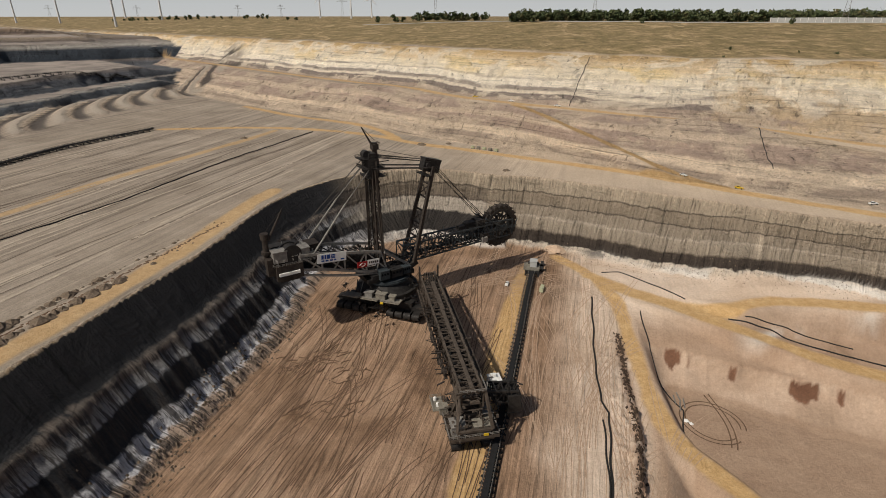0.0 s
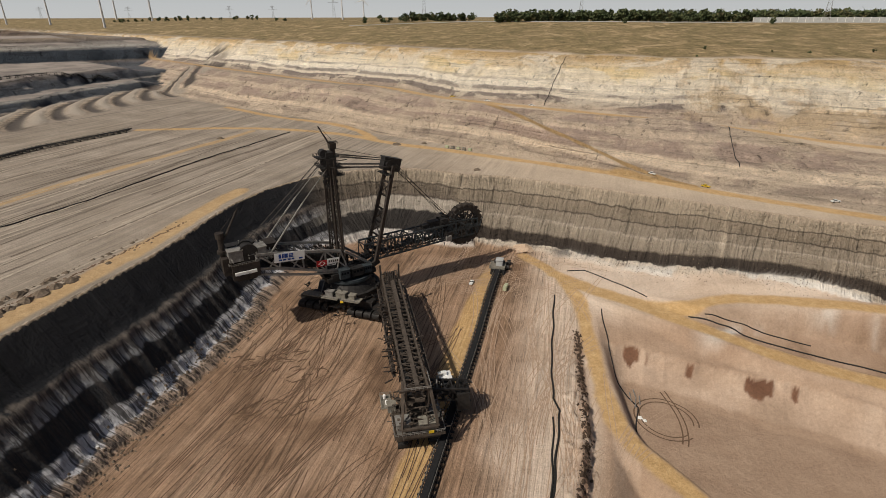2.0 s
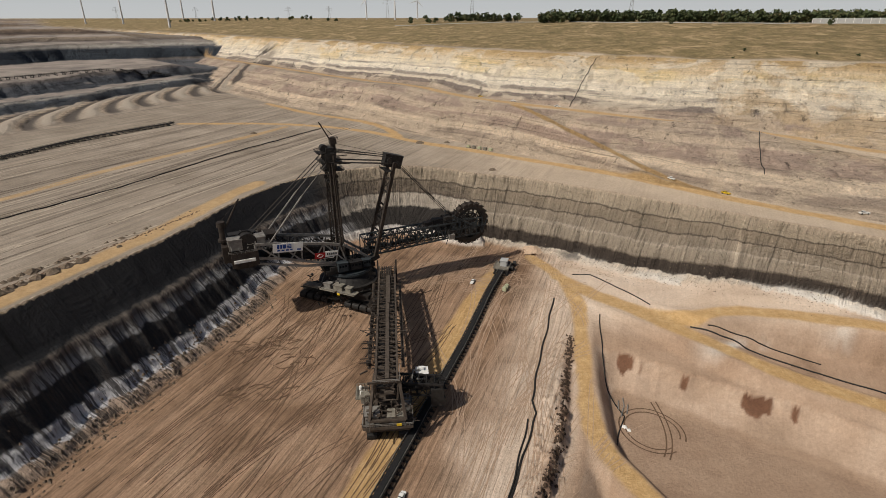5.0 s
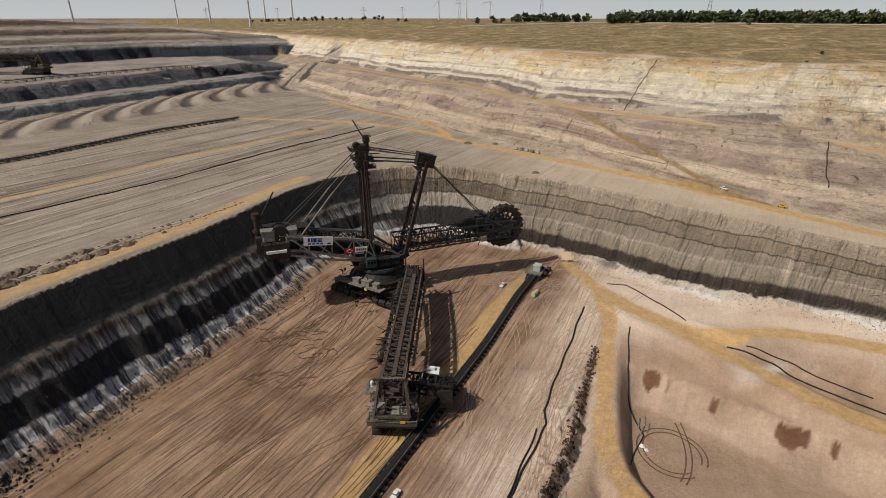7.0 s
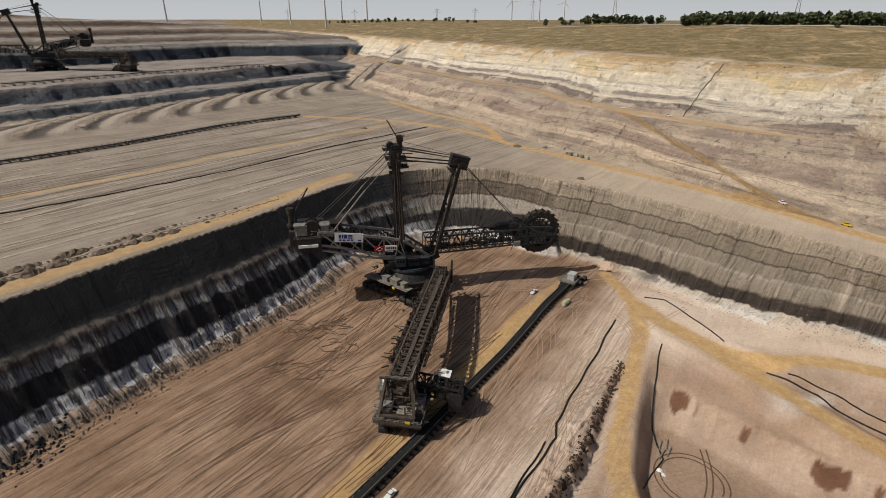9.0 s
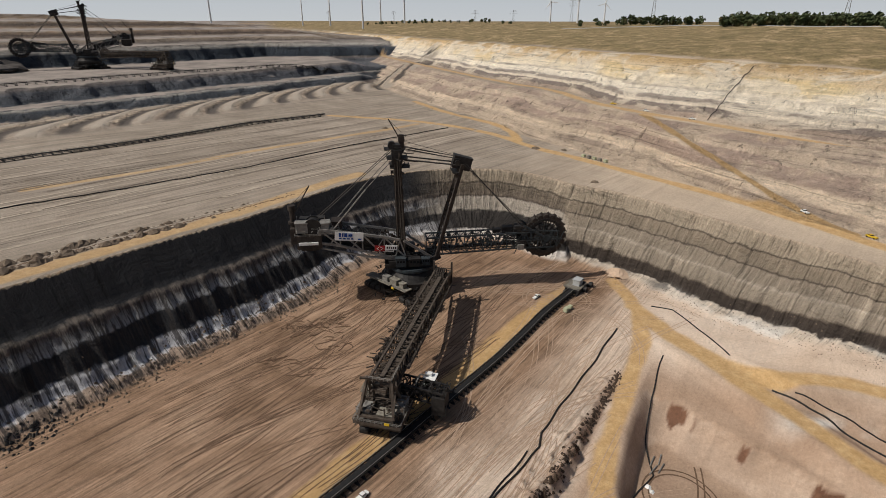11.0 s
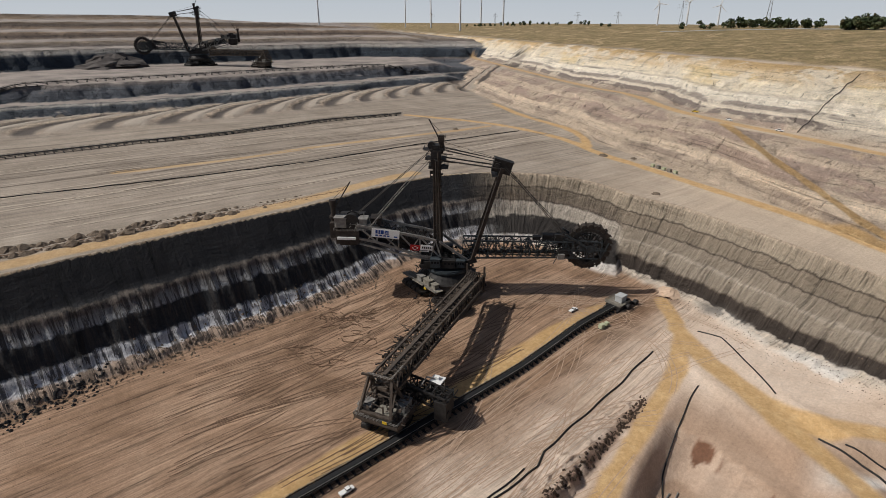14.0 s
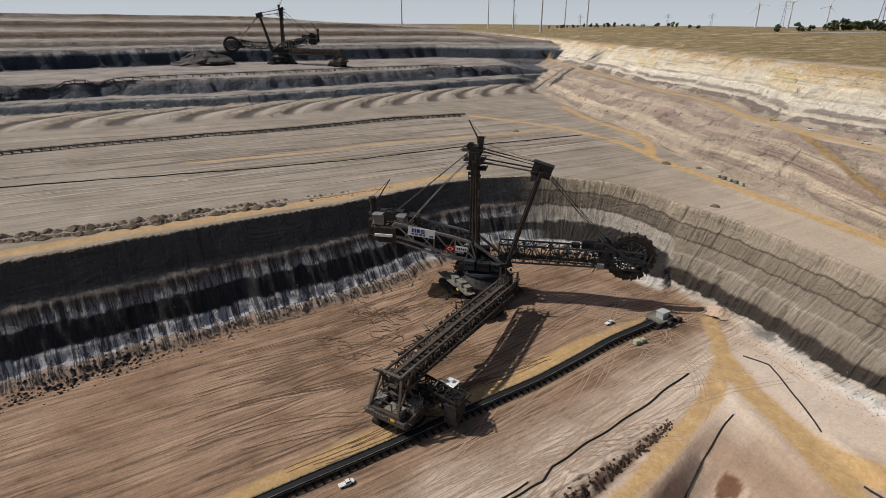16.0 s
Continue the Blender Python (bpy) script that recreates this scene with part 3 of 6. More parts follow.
def grid_ground():
    xs = axis(-160, 240, 0.9, 4900, 1.0085, 1.02)
    ys = axis(75, 400, 0.9, 4900, 1.03, 1.0088, 1100)
    ys = ys[ys > -500]
    X, Y = np.meshgrid(xs.astype(np.float32), ys.astype(np.float32))
    Z, k = terrain(X, Y)
    ny, nx = X.shape
    gy, gx = np.gradient(Z, ys, xs)
    slope = np.hypot(gx, gy)
    co = np.stack([X, Y, Z], -1).reshape(-1, 3).astype(np.float32)
    idx = np.arange(nx * ny).reshape(ny, nx)
    quads = np.stack([idx[:-1, :-1], idx[:-1, 1:], idx[1:, 1:], idx[1:, :-1]], -1).reshape(-1, 4).astype(np.int32)
    me = bpy.data.meshes.new("ground")
    me.vertices.add(len(co))
    me.vertices.foreach_set("co", co.ravel())
    me.loops.add(quads.size)
    me.loops.foreach_set("vertex_index", quads.ravel())
    me.polygons.add(len(quads))
    me.polygons.foreach_set("loop_start", np.arange(0, quads.size, 4, dtype=np.int32))
    me.polygons.foreach_set("use_smooth", np.ones(len(quads), dtype=bool))
    me.update(calc_edges=True)
    n1 = fbm(X, Y, 30, 5)
    far = ((k["zl"] > k["zr"] - 0.5) & (k["td"] > -6)).astype(float)
    inside = (k["dA"] > 0).astype(float)
    pale = inside * sstep(40, 62, X - 0.24 * (Y - 200) + n1 * 20)
    toe = (k["fa"] > 0.012) * inside * (1 - k["left"]) * sstep(0.0, 0.05, 0.05 - np.abs(k["fa"] - 0.03) + n1 * 0.06) * sstep(10, 60, X)
    masks = dict(
        steep=np.where(k["dA"] > 0, sstep(0.012, 0.04, k["fa"]),
                       np.maximum(sstep(0.13, 0.34, slope), 0.9 * sstep(0, 4, k["tb"]) * (1 - sstep(-4, 0, k["cc"])) * (1 - sstep(-4, 0, k["cb"]) * (1 - sstep(0, 4, k["tc"]))))),
        inside=inside,
        rise=k["fa"],
        smoothed=inside * np.maximum(sstep(1, 6, k["dE"]), sstep(235, 262, Y) * sstep(75, 95, X)),
        arc=k["arc"],
        pocket=k["pocket"],
        pitfloor=inside * sstep(0.86, 0.97, k["pit"]),
        plateau=1 - inside,
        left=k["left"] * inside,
        far=far,
        pale=np.clip(0.4 * sstep(0.02, 0.08, k["pit"]) * (1 - sstep(0.9, 0.99, k["pit"])), 0, 1) + pale * (1 - sstep(0.02, 0.08, k["pit"])) * 0.9 * (1 - 0.8 * sstep(3, 12, k["dE"]) * (1 - sstep(225, 250, Y))),
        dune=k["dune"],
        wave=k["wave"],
        grass=sstep(4, 22, k["cc"] + n1 * 30) * (1 - far),
        coal=0.85 * inside * sstep(0.02, 0.06, 0.05 - np.abs(k["fa"] - 0.05) + n1 * 0.12) * sstep(0.05, 0.12, fbm(X + 90, Y, 14, 4)) * (1 - k["left"]) * sstep(40, 70, X),
        white=np.clip(0.85 * toe * sstep(-0.02, 0.10, fbm(X, Y + 70, 18, 4)) * sstep(70, 150, X)
                      + k["sand"] * (1 - sstep(6, 16, k["dS"])) * sstep(-0.1, 0.05, n1), 0, 1),
        damp_and_shade=inside * sstep(0.05, 0.10, k["pit"]) * sstep(-0.6, 0.6, 2.5 + 26 * (fbm(k["apit"] + 40, k["apit"] * 0, 13, 3) - 0.05) + fbm(X, Y, 3, 2) * 2 - k["pw"]) * sstep(0.08, 0.12, fbm(k["apit"] + 40, k["apit"] * 0, 13, 3))
        # dark brown scarp below the bench edge, with its shade painted in
        + 0.8 * inside * np.exp(-((k["dE"] - 2.0) / 2.4) ** 2) * sstep(-0.25, 0.0, fbm(X, Y, 6, 3)) * (1 - sstep(215, 240, Y)),
        road=k["road"],
    )
    for name, v in masks.items():
        a = me.attributes.new(name, "FLOAT", "POINT")
        a.data.foreach_set("value", np.asarray(v, np.float32).ravel())
    me.materials.append(M_GROUND)
    return tagged(new("ground", me), "terraced sandy earth of an open-cast mine with coloured strata", "ground", kind="structure")


grid_ground()


def sky_backdrop():
    """Pale haze low in the sky, far behind everything."""
    n, R = 96, 4700
    me = bpy.data.meshes.new("backdrop")
    vs = [(R * math.cos(2 * math.pi * i / n), R * math.sin(2 * math.pi * i / n), z) for z in (-60, 150, 300, 430) for i in range(n)]
    fs = [(r * n + i, r * n + (i + 1) % n, (r + 1) * n + (i + 1) % n, (r + 1) * n + i) for r in range(3) for i in range(n)]
    me.from_pydata(vs, [], fs)
    m = Mat("haze", 1.0)
    sep = m.node("ShaderNodeSeparateXYZ")
    m.put(sep.inputs[0], m.geo.outputs["Position"])
    c = m.ramp(m.math("DIVIDE", sep.outputs[2], 430.0), [(0.3, (0.60, 0.63, 0.655)), (0.7, (0.55, 0.59, 0.63)), (1.0, (0.42, 0.48, 0.54))])
    m.base((0.0, 0.0, 0.0))
    m.b.inputs["Specular IOR Level"].default_value = 0.0
    m.put(m.b.inputs["Emission Color"], c)
    m.b.inputs["Emission Strength"].default_value = 0.85
    me.materials.append(m.m)
    tagged(new("backdrop", me), "pale hazy grey sky low over the horizon", "sky", kind="structure")


sky_backdrop()

# ---- steel materials ----
M_DARK = simple("dark_weathered_steel", (0.030, 0.028, 0.027), 0.6, 0.2, 0.4, 0.6)
M_RUST = simple("rust_brown_steel", (0.042, 0.034, 0.029), 0.7, 0.15, 0.45, 0.5)
M_GREY = simple("dusty_grey_steel", (0.21, 0.20, 0.185), 0.65, 0.1, 0.35, 0.5)
M_BLUE = simple("dark_blue_grey_steel", (0.045, 0.055, 0.062), 0.55, 0.2, 0.4, 0.6)
M_BROWN = simple("dusty_brown_steel", (0.080, 0.064, 0.052), 0.8, 0.05, 0.4, 0.5)
M_PALE = simple("pale_dusty_deck", (0.20, 0.185, 0.155), 0.85, 0.0, 0.35, 0.6)
M_WHITE = simple("white_painted_panel", (0.72, 0.72, 0.70), 0.5, 0.0, 0.08, 0.9)
M_RED = simple("red_sign_paint", (0.32, 0.02, 0.02), 0.5, 0.0, 0.1, 0.9)
M_SIGNBLUE = simple("blue_sign_paint", (0.02, 0.06, 0.24), 0.5, 0.0, 0.1, 0.9)
M_YELLOW = simple("yellow_paint", (0.62, 0.42, 0.03), 0.5, 0.0, 0.15, 0.9)
M_RUBBER = simple("black_belt_rubber", (0.016, 0.016, 0.017), 0.75, 0.0, 0.3, 1.5)
M_ROPE = simple("steel_rope", (0.05, 0.045, 0.042), 0.6, 0.3, 0.2, 2.0)
M_GLASS = simple("dark_glass", (0.012, 0.015, 0.018), 0.08, 0.0, 0.1, 1.0)
M_GREENB = simple("pale_green_paint", (0.42, 0.44, 0.30), 0.6, 0.0, 0.2, 0.9)
M_CLOD = simple("grey_brown_clods", (0.15, 0.115, 0.085), 0.95, 0.0, 0.35, 1.2)
M_TRACK = simple("damp_track_soil", (0.135, 0.085, 0.055), 0.95, 0.0, 0.35, 0.8)
M_CABLE = simple("black_cable", (0.02, 0.019, 0.018), 0.6, 0.0, 0.2, 0.9)
M_CONC = simple("pale_concrete", (0.40, 0.41, 0.41), 0.85, 0.0, 0.12, 0.3)
M_TURB = simple("off_white_turbine_paint", (0.62, 0.63, 0.64), 0.5, 0.0, 0.04, 0.1)
M_TRUNK = simple("tree_bark", (0.09, 0.07, 0.05), 0.9, 0.0, 0.3, 1.0)


def leaf_material():
    m = Mat("leaves", 0.8)
    n = m.noise(0.09, 3, 0.5)
    isl = m.geo.outputs["Random Per Island"]
    a = m.ramp(n, [(0.35, (0.05, 0.07, 0.03)), (0.55, (0.075, 0.09, 0.038)), (0.72, (0.125, 0.10, 0.045))])
    m.base(m.mix(0.8, a, m.ramp(isl, [(0.0, 0.55), (1.0, 1.35)]), "MULTIPLY"))
    return m.m


M_LEAF = leaf_material()


class MB:
    """Collects simple solids into one mesh."""

    def __init__(self):
        self.v, self.f = [], []

    def box(self, c, size, m=None):
        sx, sy, sz = (s / 2 for s in size)
        k = len(self.v)
        for dz in (-sz, sz):
            for dx, dy in ((-sx, -sy), (sx, -sy), (sx, sy), (-sx, sy)):
                p = Vector((dx, dy, dz))
                if m is not None:
                    p = m @ p
                self.v.append(tuple(Vector(c) + p))
        self.f += [(k + 3, k + 2, k + 1, k), (k + 4, k + 5, k + 6, k + 7)]
        self.f += [(k + i, k + (i + 1) % 4, k + 4 + (i + 1) % 4, k + 4 + i) for i in range(4)]
        return self

    def beam(self, a, b, w, h=None):
        a, b = Vector(a), Vector(b)
        d = b - a
        h = w if h is None else h
        q = d.to_track_quat("Y", "Z").to_matrix()
        return self.box((a + b) / 2, (w, d.length, h), q)

    def tube(self, a, b, r, n=10, r2=None):
        a, b = Vector(a), Vector(b)
        r2 = r if r2 is None else r2
        q = (b - a).to_track_quat("Z", "Y").to_matrix()
        k = len(self.v)
        for p, rr in ((a, r), (b, r2)):
            for i in range(n):
                t = 2 * math.pi * i / n
                self.v.append(tuple(p + q @ Vector((rr * math.cos(t), rr * math.sin(t), 0))))
        self.f += [(k + i, k + (i + 1) % n, k + n + (i + 1) % n, k + n + i) for i in range(n)]
        self.f += [tuple(k + i for i in reversed(range(n))), tuple(k + n + i for i in range(n))]
        return self

    def prism(self, outline, z0, z1, m=None):
        """An upright prism over a flat outline."""
        k, n = len(self.v), len(outline)
        for z in (z0, z1):
            for x, y in outline:
                p = Vector((x, y, z))
                self.v.append(tuple(m @ p if m is not None else p))
        self.f += [(k + i, k + (i + 1) % n, k + n + (i + 1) % n, k + n + i) for i in range(n)]
        self.f += [tuple(k + i for i in reversed(range(n))), tuple(k + n + i for i in range(n))]
        return self

    def path(self, pts, r, n=6):
        for a, b in zip(pts[:-1], pts[1:]):
            self.tube(a, b, r, n)
        return self

    def rail(self, pts, h=1.1, step=2.0, t=0.12):
        """A hand rail with posts."""
        for a, b in zip(pts[:-1], pts[1:]):
            a, b = Vector(a), Vector(b)
            n = max(1, int((b - a).length / step))
            up = Vector((0, 0, h))
            self.beam(a + up, b + up, t)
            self.beam(a + up * 0.5, b + up * 0.5, t * 0.8)
            for i in range(n + 1):
                p = a.lerp(b, i / n)
                self.beam(p, p + up, t)
        return self

    def mesh(self, name, mat):
        me = bpy.data.meshes.new(name)
        me.from_pydata(self.v, [], self.f)
        me.materials.append(mat)
        return me


def part(name, mb, mat, parent=None, label="", at=None):
    ob = new(name, mb.mesh(name, mat) if isinstance(mb, MB) else mb)
    ob.parent = parent
    if at is not None:
        ob.matrix_basis = at
    if label:
        tagged(ob, label)
    return ob


def thing(name, m, label, category, group=""):
    ob = new(name)
    ob.empty_display_size = 1.0
    ob.matrix_basis = m
    return tagged(ob, label, category, group)


def truss(mb, a, b, w, h, n, chord=0.6, brace=0.35, w2=None, h2=None, cross=True):
    """A box truss from a to b; a and b lie on its bottom centre line."""
    a, b = Vector(a), Vector(b)
    ax = (b - a).normalized()
    side = ax.cross(Vector((0, 0, 1))).normalized()
    w2, h2 = (w if w2 is None else w2), (h if h2 is None else h2)
    st = []
    for i in range(n + 1):
        t = i / n
        c = a.lerp(b, t)
        ww, hh = (w + (w2 - w) * t) / 2, h + (h2 - h) * t
        up = Vector((0, 0, hh))
        st.append((c - side * ww, c + side * ww, c + side * ww + up, c - side * ww + up))
    for i in range(n + 1):
        p = st[i]
        for j in range(4):
            mb.beam(p[j], p[(j + 1) % 4], brace)
        if i < n:
            q = st[i + 1]
            for j in range(4):
                mb.beam(p[j], q[j], chord)
            o = i % 2
            for j, k in ((1, 2), (0, 3)):
                mb.beam(p[j] if o else p[k], q[k] if o else q[j], brace)
            if cross:
                mb.beam(p[0], q[1], brace * 0.8)
                mb.beam(p[2], q[3], brace * 0.8)
    return st


def clutter(mb, lo, hi, n, seed, big=1.6, thin=0.22):
    """Pipes, small boxes and ladders crowded into a volume."""
    r_ = random.Random(seed)
    for _ in range(n):
        p = Vector([r_.uniform(a, b) for a, b in zip(lo, hi)])
        k = r_.random()
        if k < 0.35:
            mb.box(p, (r_.uniform(0.4, big), r_.uniform(0.4, big), r_.uniform(0.4, big)))
        else:
            d = Vector((0, 0, 0))
            d[r_.choice((0, 0, 1, 2))] = r_.uniform(1.5, 5.0) * r_.choice((-1, 1))
            if r_.random() < 0.3:
                d += Vector((r_.gauss(0, 1.5), r_.gauss(0, 1.5), r_.gauss(0, 1)))
            mb.beam(p, p + d, r_.uniform(thin * 0.6, thin * 1.8))


# ---- crawler ----
def crawler_meshes(L=13.0, W=3.7, H=3.2):
    """Track loop with its shoes, and the frame with rollers; runs along y."""
    tr = MB()
    r = H / 2
    per = []
    n = 10
    for i in range(n + 1):
        t = -math.pi / 2 + math.pi * i / n
        per.append((L / 2 - r + r * math.cos(t), r + r * math.sin(t)))
    for i in range(n + 1):
        t = math.pi / 2 + math.pi * i / n
        per.append((-L / 2 + r + r * math.cos(t), r + r * math.sin(t)))
    per.append(per[0])
    pts = []
    for (a, b), (c, d) in zip(per[:-1], per[1:]):
        k = max(1, int(math.hypot(c - a, d - b) / 0.75))
        pts += [(a + (c - a) * i / k, b + (d - b) * i / k) for i in range(k)]
    pts.append(pts[0])
    for (a, b), (c, d) in zip(pts[:-1], pts[1:]):
        m = Vector((0, c - a, d - b))
        if m.length > 1e-6:
            tr.beam(Vector((0, a, b)) + m * 0.06, Vector((0, c, d)) - m * 0.06, W, 0.28)
    fr = MB()
    fr.box((0, 0, r + 0.1), (W * 0.7, L - 3.4, H * 0.55))
    for i in range(8):
        y = -L / 2 + 2.2 + (L - 4.4) * i / 7
        fr.tube((-W * 0.42, y, 0.75), (W * 0.42, y, 0.75), 0.55, 8)
    fr.tube((-W * 0.4, L / 2 - r, r), (W * 0.4, L / 2 - r, r), r * 0.8, 10)
    fr.tube((-W * 0.4, -L / 2 + r, r), (W * 0.4, -L / 2 + r, r), r * 0.8, 10)
    return tr.mesh("track", M_DARK), fr.mesh("roller_frame", M_RUST)


TRACK, ROLLERS = crawler_meshes()


def add_crawler(parent, m):
    c = part("crawler", TRACK, None, parent, "", m)
    part("roller_frame", ROLLERS, None, c)


# ---- bucket wheel excavator ----
def ring(mb, c, r, w, t, n=40, axis="y"):
    """A flat ring of square section round the y or the z axis."""
    for i in range(n):
        a, b = 2 * math.pi * i / n, 2 * math.pi * (i + 1) / n
        f = (lambda q: (c[0] + r * math.cos(q), c[1], c[2] + r * math.sin(q))) if axis == "y" else (lambda q: (c[0] + r * math.cos(q), c[1] + r * math.sin(q), c[2]))
        mb.beam(f(a), f(b), w, t)


def excavator(m, label):
    E = thing("bucket_wheel_excavator", m, label, "excavator")
    # crawlers: two groups abreast and one behind, heading 39 degrees off the boom
    hd = radians(39)
    e, l = Vector((math.cos(hd), math.sin(hd), 0)), Vector((math.sin(hd), -math.cos(hd), 0))
    for along_, side in ((-8, -14), (-8, 14), (14, 0)):
        for k in range(4):
            p = e * along_ + l * (side + (k - 1.5) * 4.5)
            add_crawler(E, pose(p.x, p.y, 0, 0, 0, 39 - 90))
        b = MB()
        c = e * along_ + l * side
        b.box((c.x, c.y, 4.2), (19, 4, 2.2), Matrix.Rotation(hd - math.pi / 2, 3, "Z"))
        b.box((c.x, c.y, 6.0), (7, 5, 2.6), Matrix.Rotation(hd - math.pi / 2, 3, "Z"))
        part("crawler_bogie", b, M_DARK, E)
    b = MB()
    for along_, side in ((-8, -14), (-8, 14), (14, 0)):
        c = e * along_ + l * side
        b.beam((0, 0, 9.0), (c.x, c.y, 7.0), 6, 3.2)
    b.prism([(16 * math.cos(t * math.pi / 8 + 0.2), 16 * math.sin(t * math.pi / 8 + 0.2)) for t in range(16)], 8.6, 11.0)
    b.tube((0, 0, 11.0), (0, 0, 15.0), 14.0, 28, 10.8)
    part("undercarriage", b, M_DARK, E)
    # decks with small houses on the camera side of the undercarriage
    b = MB()
    for s, w, d in ((-12, 9, 5), (-2, 9, 5.5), (9, 10, 5)):
        c = e * -15.5 + l * s
        b.box((c.x, c.y, 10.2), (w, d, 0.4), Matrix.Rotation(hd - math.pi / 2, 3, "Z"))
    part("deck", b, M_PALE, E, "pale dusty walkway deck")
    for s, sz in ((-3, (4, 2.6, 2.6)), (3.5, (5, 3, 2.8)), (9.5, (3, 2.6, 2.4))):
        b = MB()
        c = e * -15.0 + l * s
        R = Matrix.Rotation(hd - math.pi / 2, 3, "Z")
        b.box((c.x, c.y, 10.4 + sz[2] / 2), sz, R)
        b.box((c.x, c.y, 10.5 + sz[2]), (sz[0] + 0.6, sz[1] + 0.6, 0.25), R)
        part("equipment_house", b, M_PALE if s > 0 else M_GREY, E)
    b = MB()
    for s in (-9, -1, 5):
        c = e * -13 + l * s
        b.beam((c.x, c.y, 10.5), (c.x + e.x * 4, c.y + e.y * 4, 15), 0.4)
    b.rail([tuple(e * -18 + l * s + Vector((0, 0, 10.4))) for s in (-16, 14)])
    part("railing", b, M_GREY, E)
    b = MB()
    c = e * -18.2 + l * 5
    b.box((c.x, c.y, 9.6), (1.6, 0.3, 1.0), Matrix.Rotation(hd - math.pi / 2, 3, "Z"))
    part("yellow_plate", b, M_YELLOW, E, "small yellow plate")
    # turntable and superstructure platform
    b = MB()
    b.tube((0, 0, 15.0), (0, 0, 17.0), 11.5, 36)
    ring(b, (0, 0, 16.0), 11.6, 0.5, 0.8, 36, "z")
    part("turntable", b, M_BLUE, E)
    b = MB()
    b.box((-1, 0, 18.2), (26, 15, 2.2))
    b.box((-6, 0, 20.3), (12, 17, 2.0))
    b.beam((6, -5, 18), (15, -5, 22), 2.0, 2.6)
    b.beam((6, 5, 18), (15, 5, 22), 2.0, 2.6)
    part("slewing_platform", b, M_DARK, E)
    for c, sz, mat in (((-6, -8.5, 21.2), (5, 4, 4.5), M_BLUE), ((1, -8.2, 20.6), (6, 3.6, 4), M_DARK), ((7, -7.6, 20.5), (4, 3.4, 3.6), M_BLUE),
                       ((-2, 7.5, 22.5), (9, 5, 4.4), M_DARK), ((-11, 0, 23.5), (5, 9, 4.6), M_DARK)):
        b = MB()
        b.box(c, sz)
        b.box((c[0], c[1], c[2] + sz[2] / 2 + 0.15), (sz[0] + 0.5, sz[1] + 0.5, 0.3))
        h = part("machine_house", b, mat, E)
        for k in range(3):
            w = MB()
            w.box((c[0] - sz[0] * 0.3 + k * sz[0] * 0.3, c[1] - sz[1] / 2 - 0.03, c[2] + 0.6), (sz[0] * 0.2, 0.1, 1.1))
            part("window", w, M_GLASS, h)
    # rear tower: two columns with lattice, a head with platforms, and a crane
    top = 77.0
    for v in (-4.6, 4.6):
        b = MB()
        b.beam((-3.0, v * 1.15, 17), (-5.0, v * 0.85, top), 1.0, 1.0)
        b.beam((-6.6, v * 1.15, 22), (-7.0, v * 0.85, top - 2), 0.9, 0.9)
        b.beam((-4.8, v * 1.4, 26), (-6.0, v * 1.05, top - 4), 0.5, 0.5)
        for i in range(15):
            z = 30 + i * 3.1
            b.beam((-3.4, v * (1.1 - i * 0.017), z), (-6.8, v * (1.1 - i * 0.017), z + 3.0), 0.3)
            b.beam((-6.7, v * (1.1 - i * 0.017), z), (-3.5, v * (1.1 - i * 0.017), z + 3.0), 0.3)
            b.beam((-3.4, v * (1.1 - i * 0.017), z), (-6.8, v * (1.1 - i * 0.017), z), 0.25)
        part("tower_column", b, M_RUST, E)
    b = MB()
    for i in range(7):
        z = 31 + i * 6.5
        w = 4.6 * (1.08 - i * 0.035)
        b.beam((-4, -w, z), (-4, w, z), 0.6)
        b.beam((-4, -w, z), (-4, w, z + 6.3), 0.4)
        b.beam((-4, w, z), (-4, -w, z + 6.3), 0.4)
    part("tower_bracing", b, M_RUST, E)
    b = MB()
    b.box((-6, 0, top - 2.5), (5, 8.5, 7))
    b.box((-6, 0, top + 2), (3.6, 6, 3))
    b.tube((-8.3, -1.6, top + 3), (-8.3, 1.6, top + 3), 1.9, 16)
    b.tube((-4.2, -1.4, top + 0.5), (-4.2, 1.4, top + 0.5), 1.8, 16)
    b.box((-7, 0, top - 7), (5, 6, 1.2))
    part("tower_head", b, M_DARK, E)
    b = MB()
    for z, x0, x1, w in ((top + 1.2, -12, -2, 3.6), (top - 3.2, -11, -1, 4.6), (top - 7.6, -9.5, 0, 4.4)):
        b.box(((x0 + x1) / 2, 0, z), (x1 - x0, 2 * w, 0.25))
        b.rail([(x0, -w, z), (x1, -w, z), (x1, w, z), (x0, w, z), (x0, -w, z)], 1.2, 1.8, 0.14)
    part("service_platform", b, M_DARK, E)
    b = MB()
    b.tube((-3.5, 0, top), (-3.5, 0, top + 8), 1.3, 12)
    b.box((-3.5, 0, top + 6), (3, 3, 2.6))
    b.rail([(-5.5, -2, top + 7), (-1.5, -2, top + 7), (-1.5, 2, top + 7)], 1.1, 1.5, 0.12)
    for v in (-0.9, 0.9):
        b.beam((-4, v, top + 5.5), (-9.5, 0, top + 15.5), 0.45)
    for i in range(5):
        t = i / 5
        b.beam((-4 - 5.5 * t, -0.9 * (1 - t), top + 5.5 + 10 * t), (-4 - 5.5 * t, 0.9 * (1 - t), top + 5.5 + 10 * t), 0.2)
    b.path([(-3.5, 0, top + 9), (-9.5, 0, top + 15.5)], 0.09, 5)
    part("tower_crane", b, M_RUST, E)
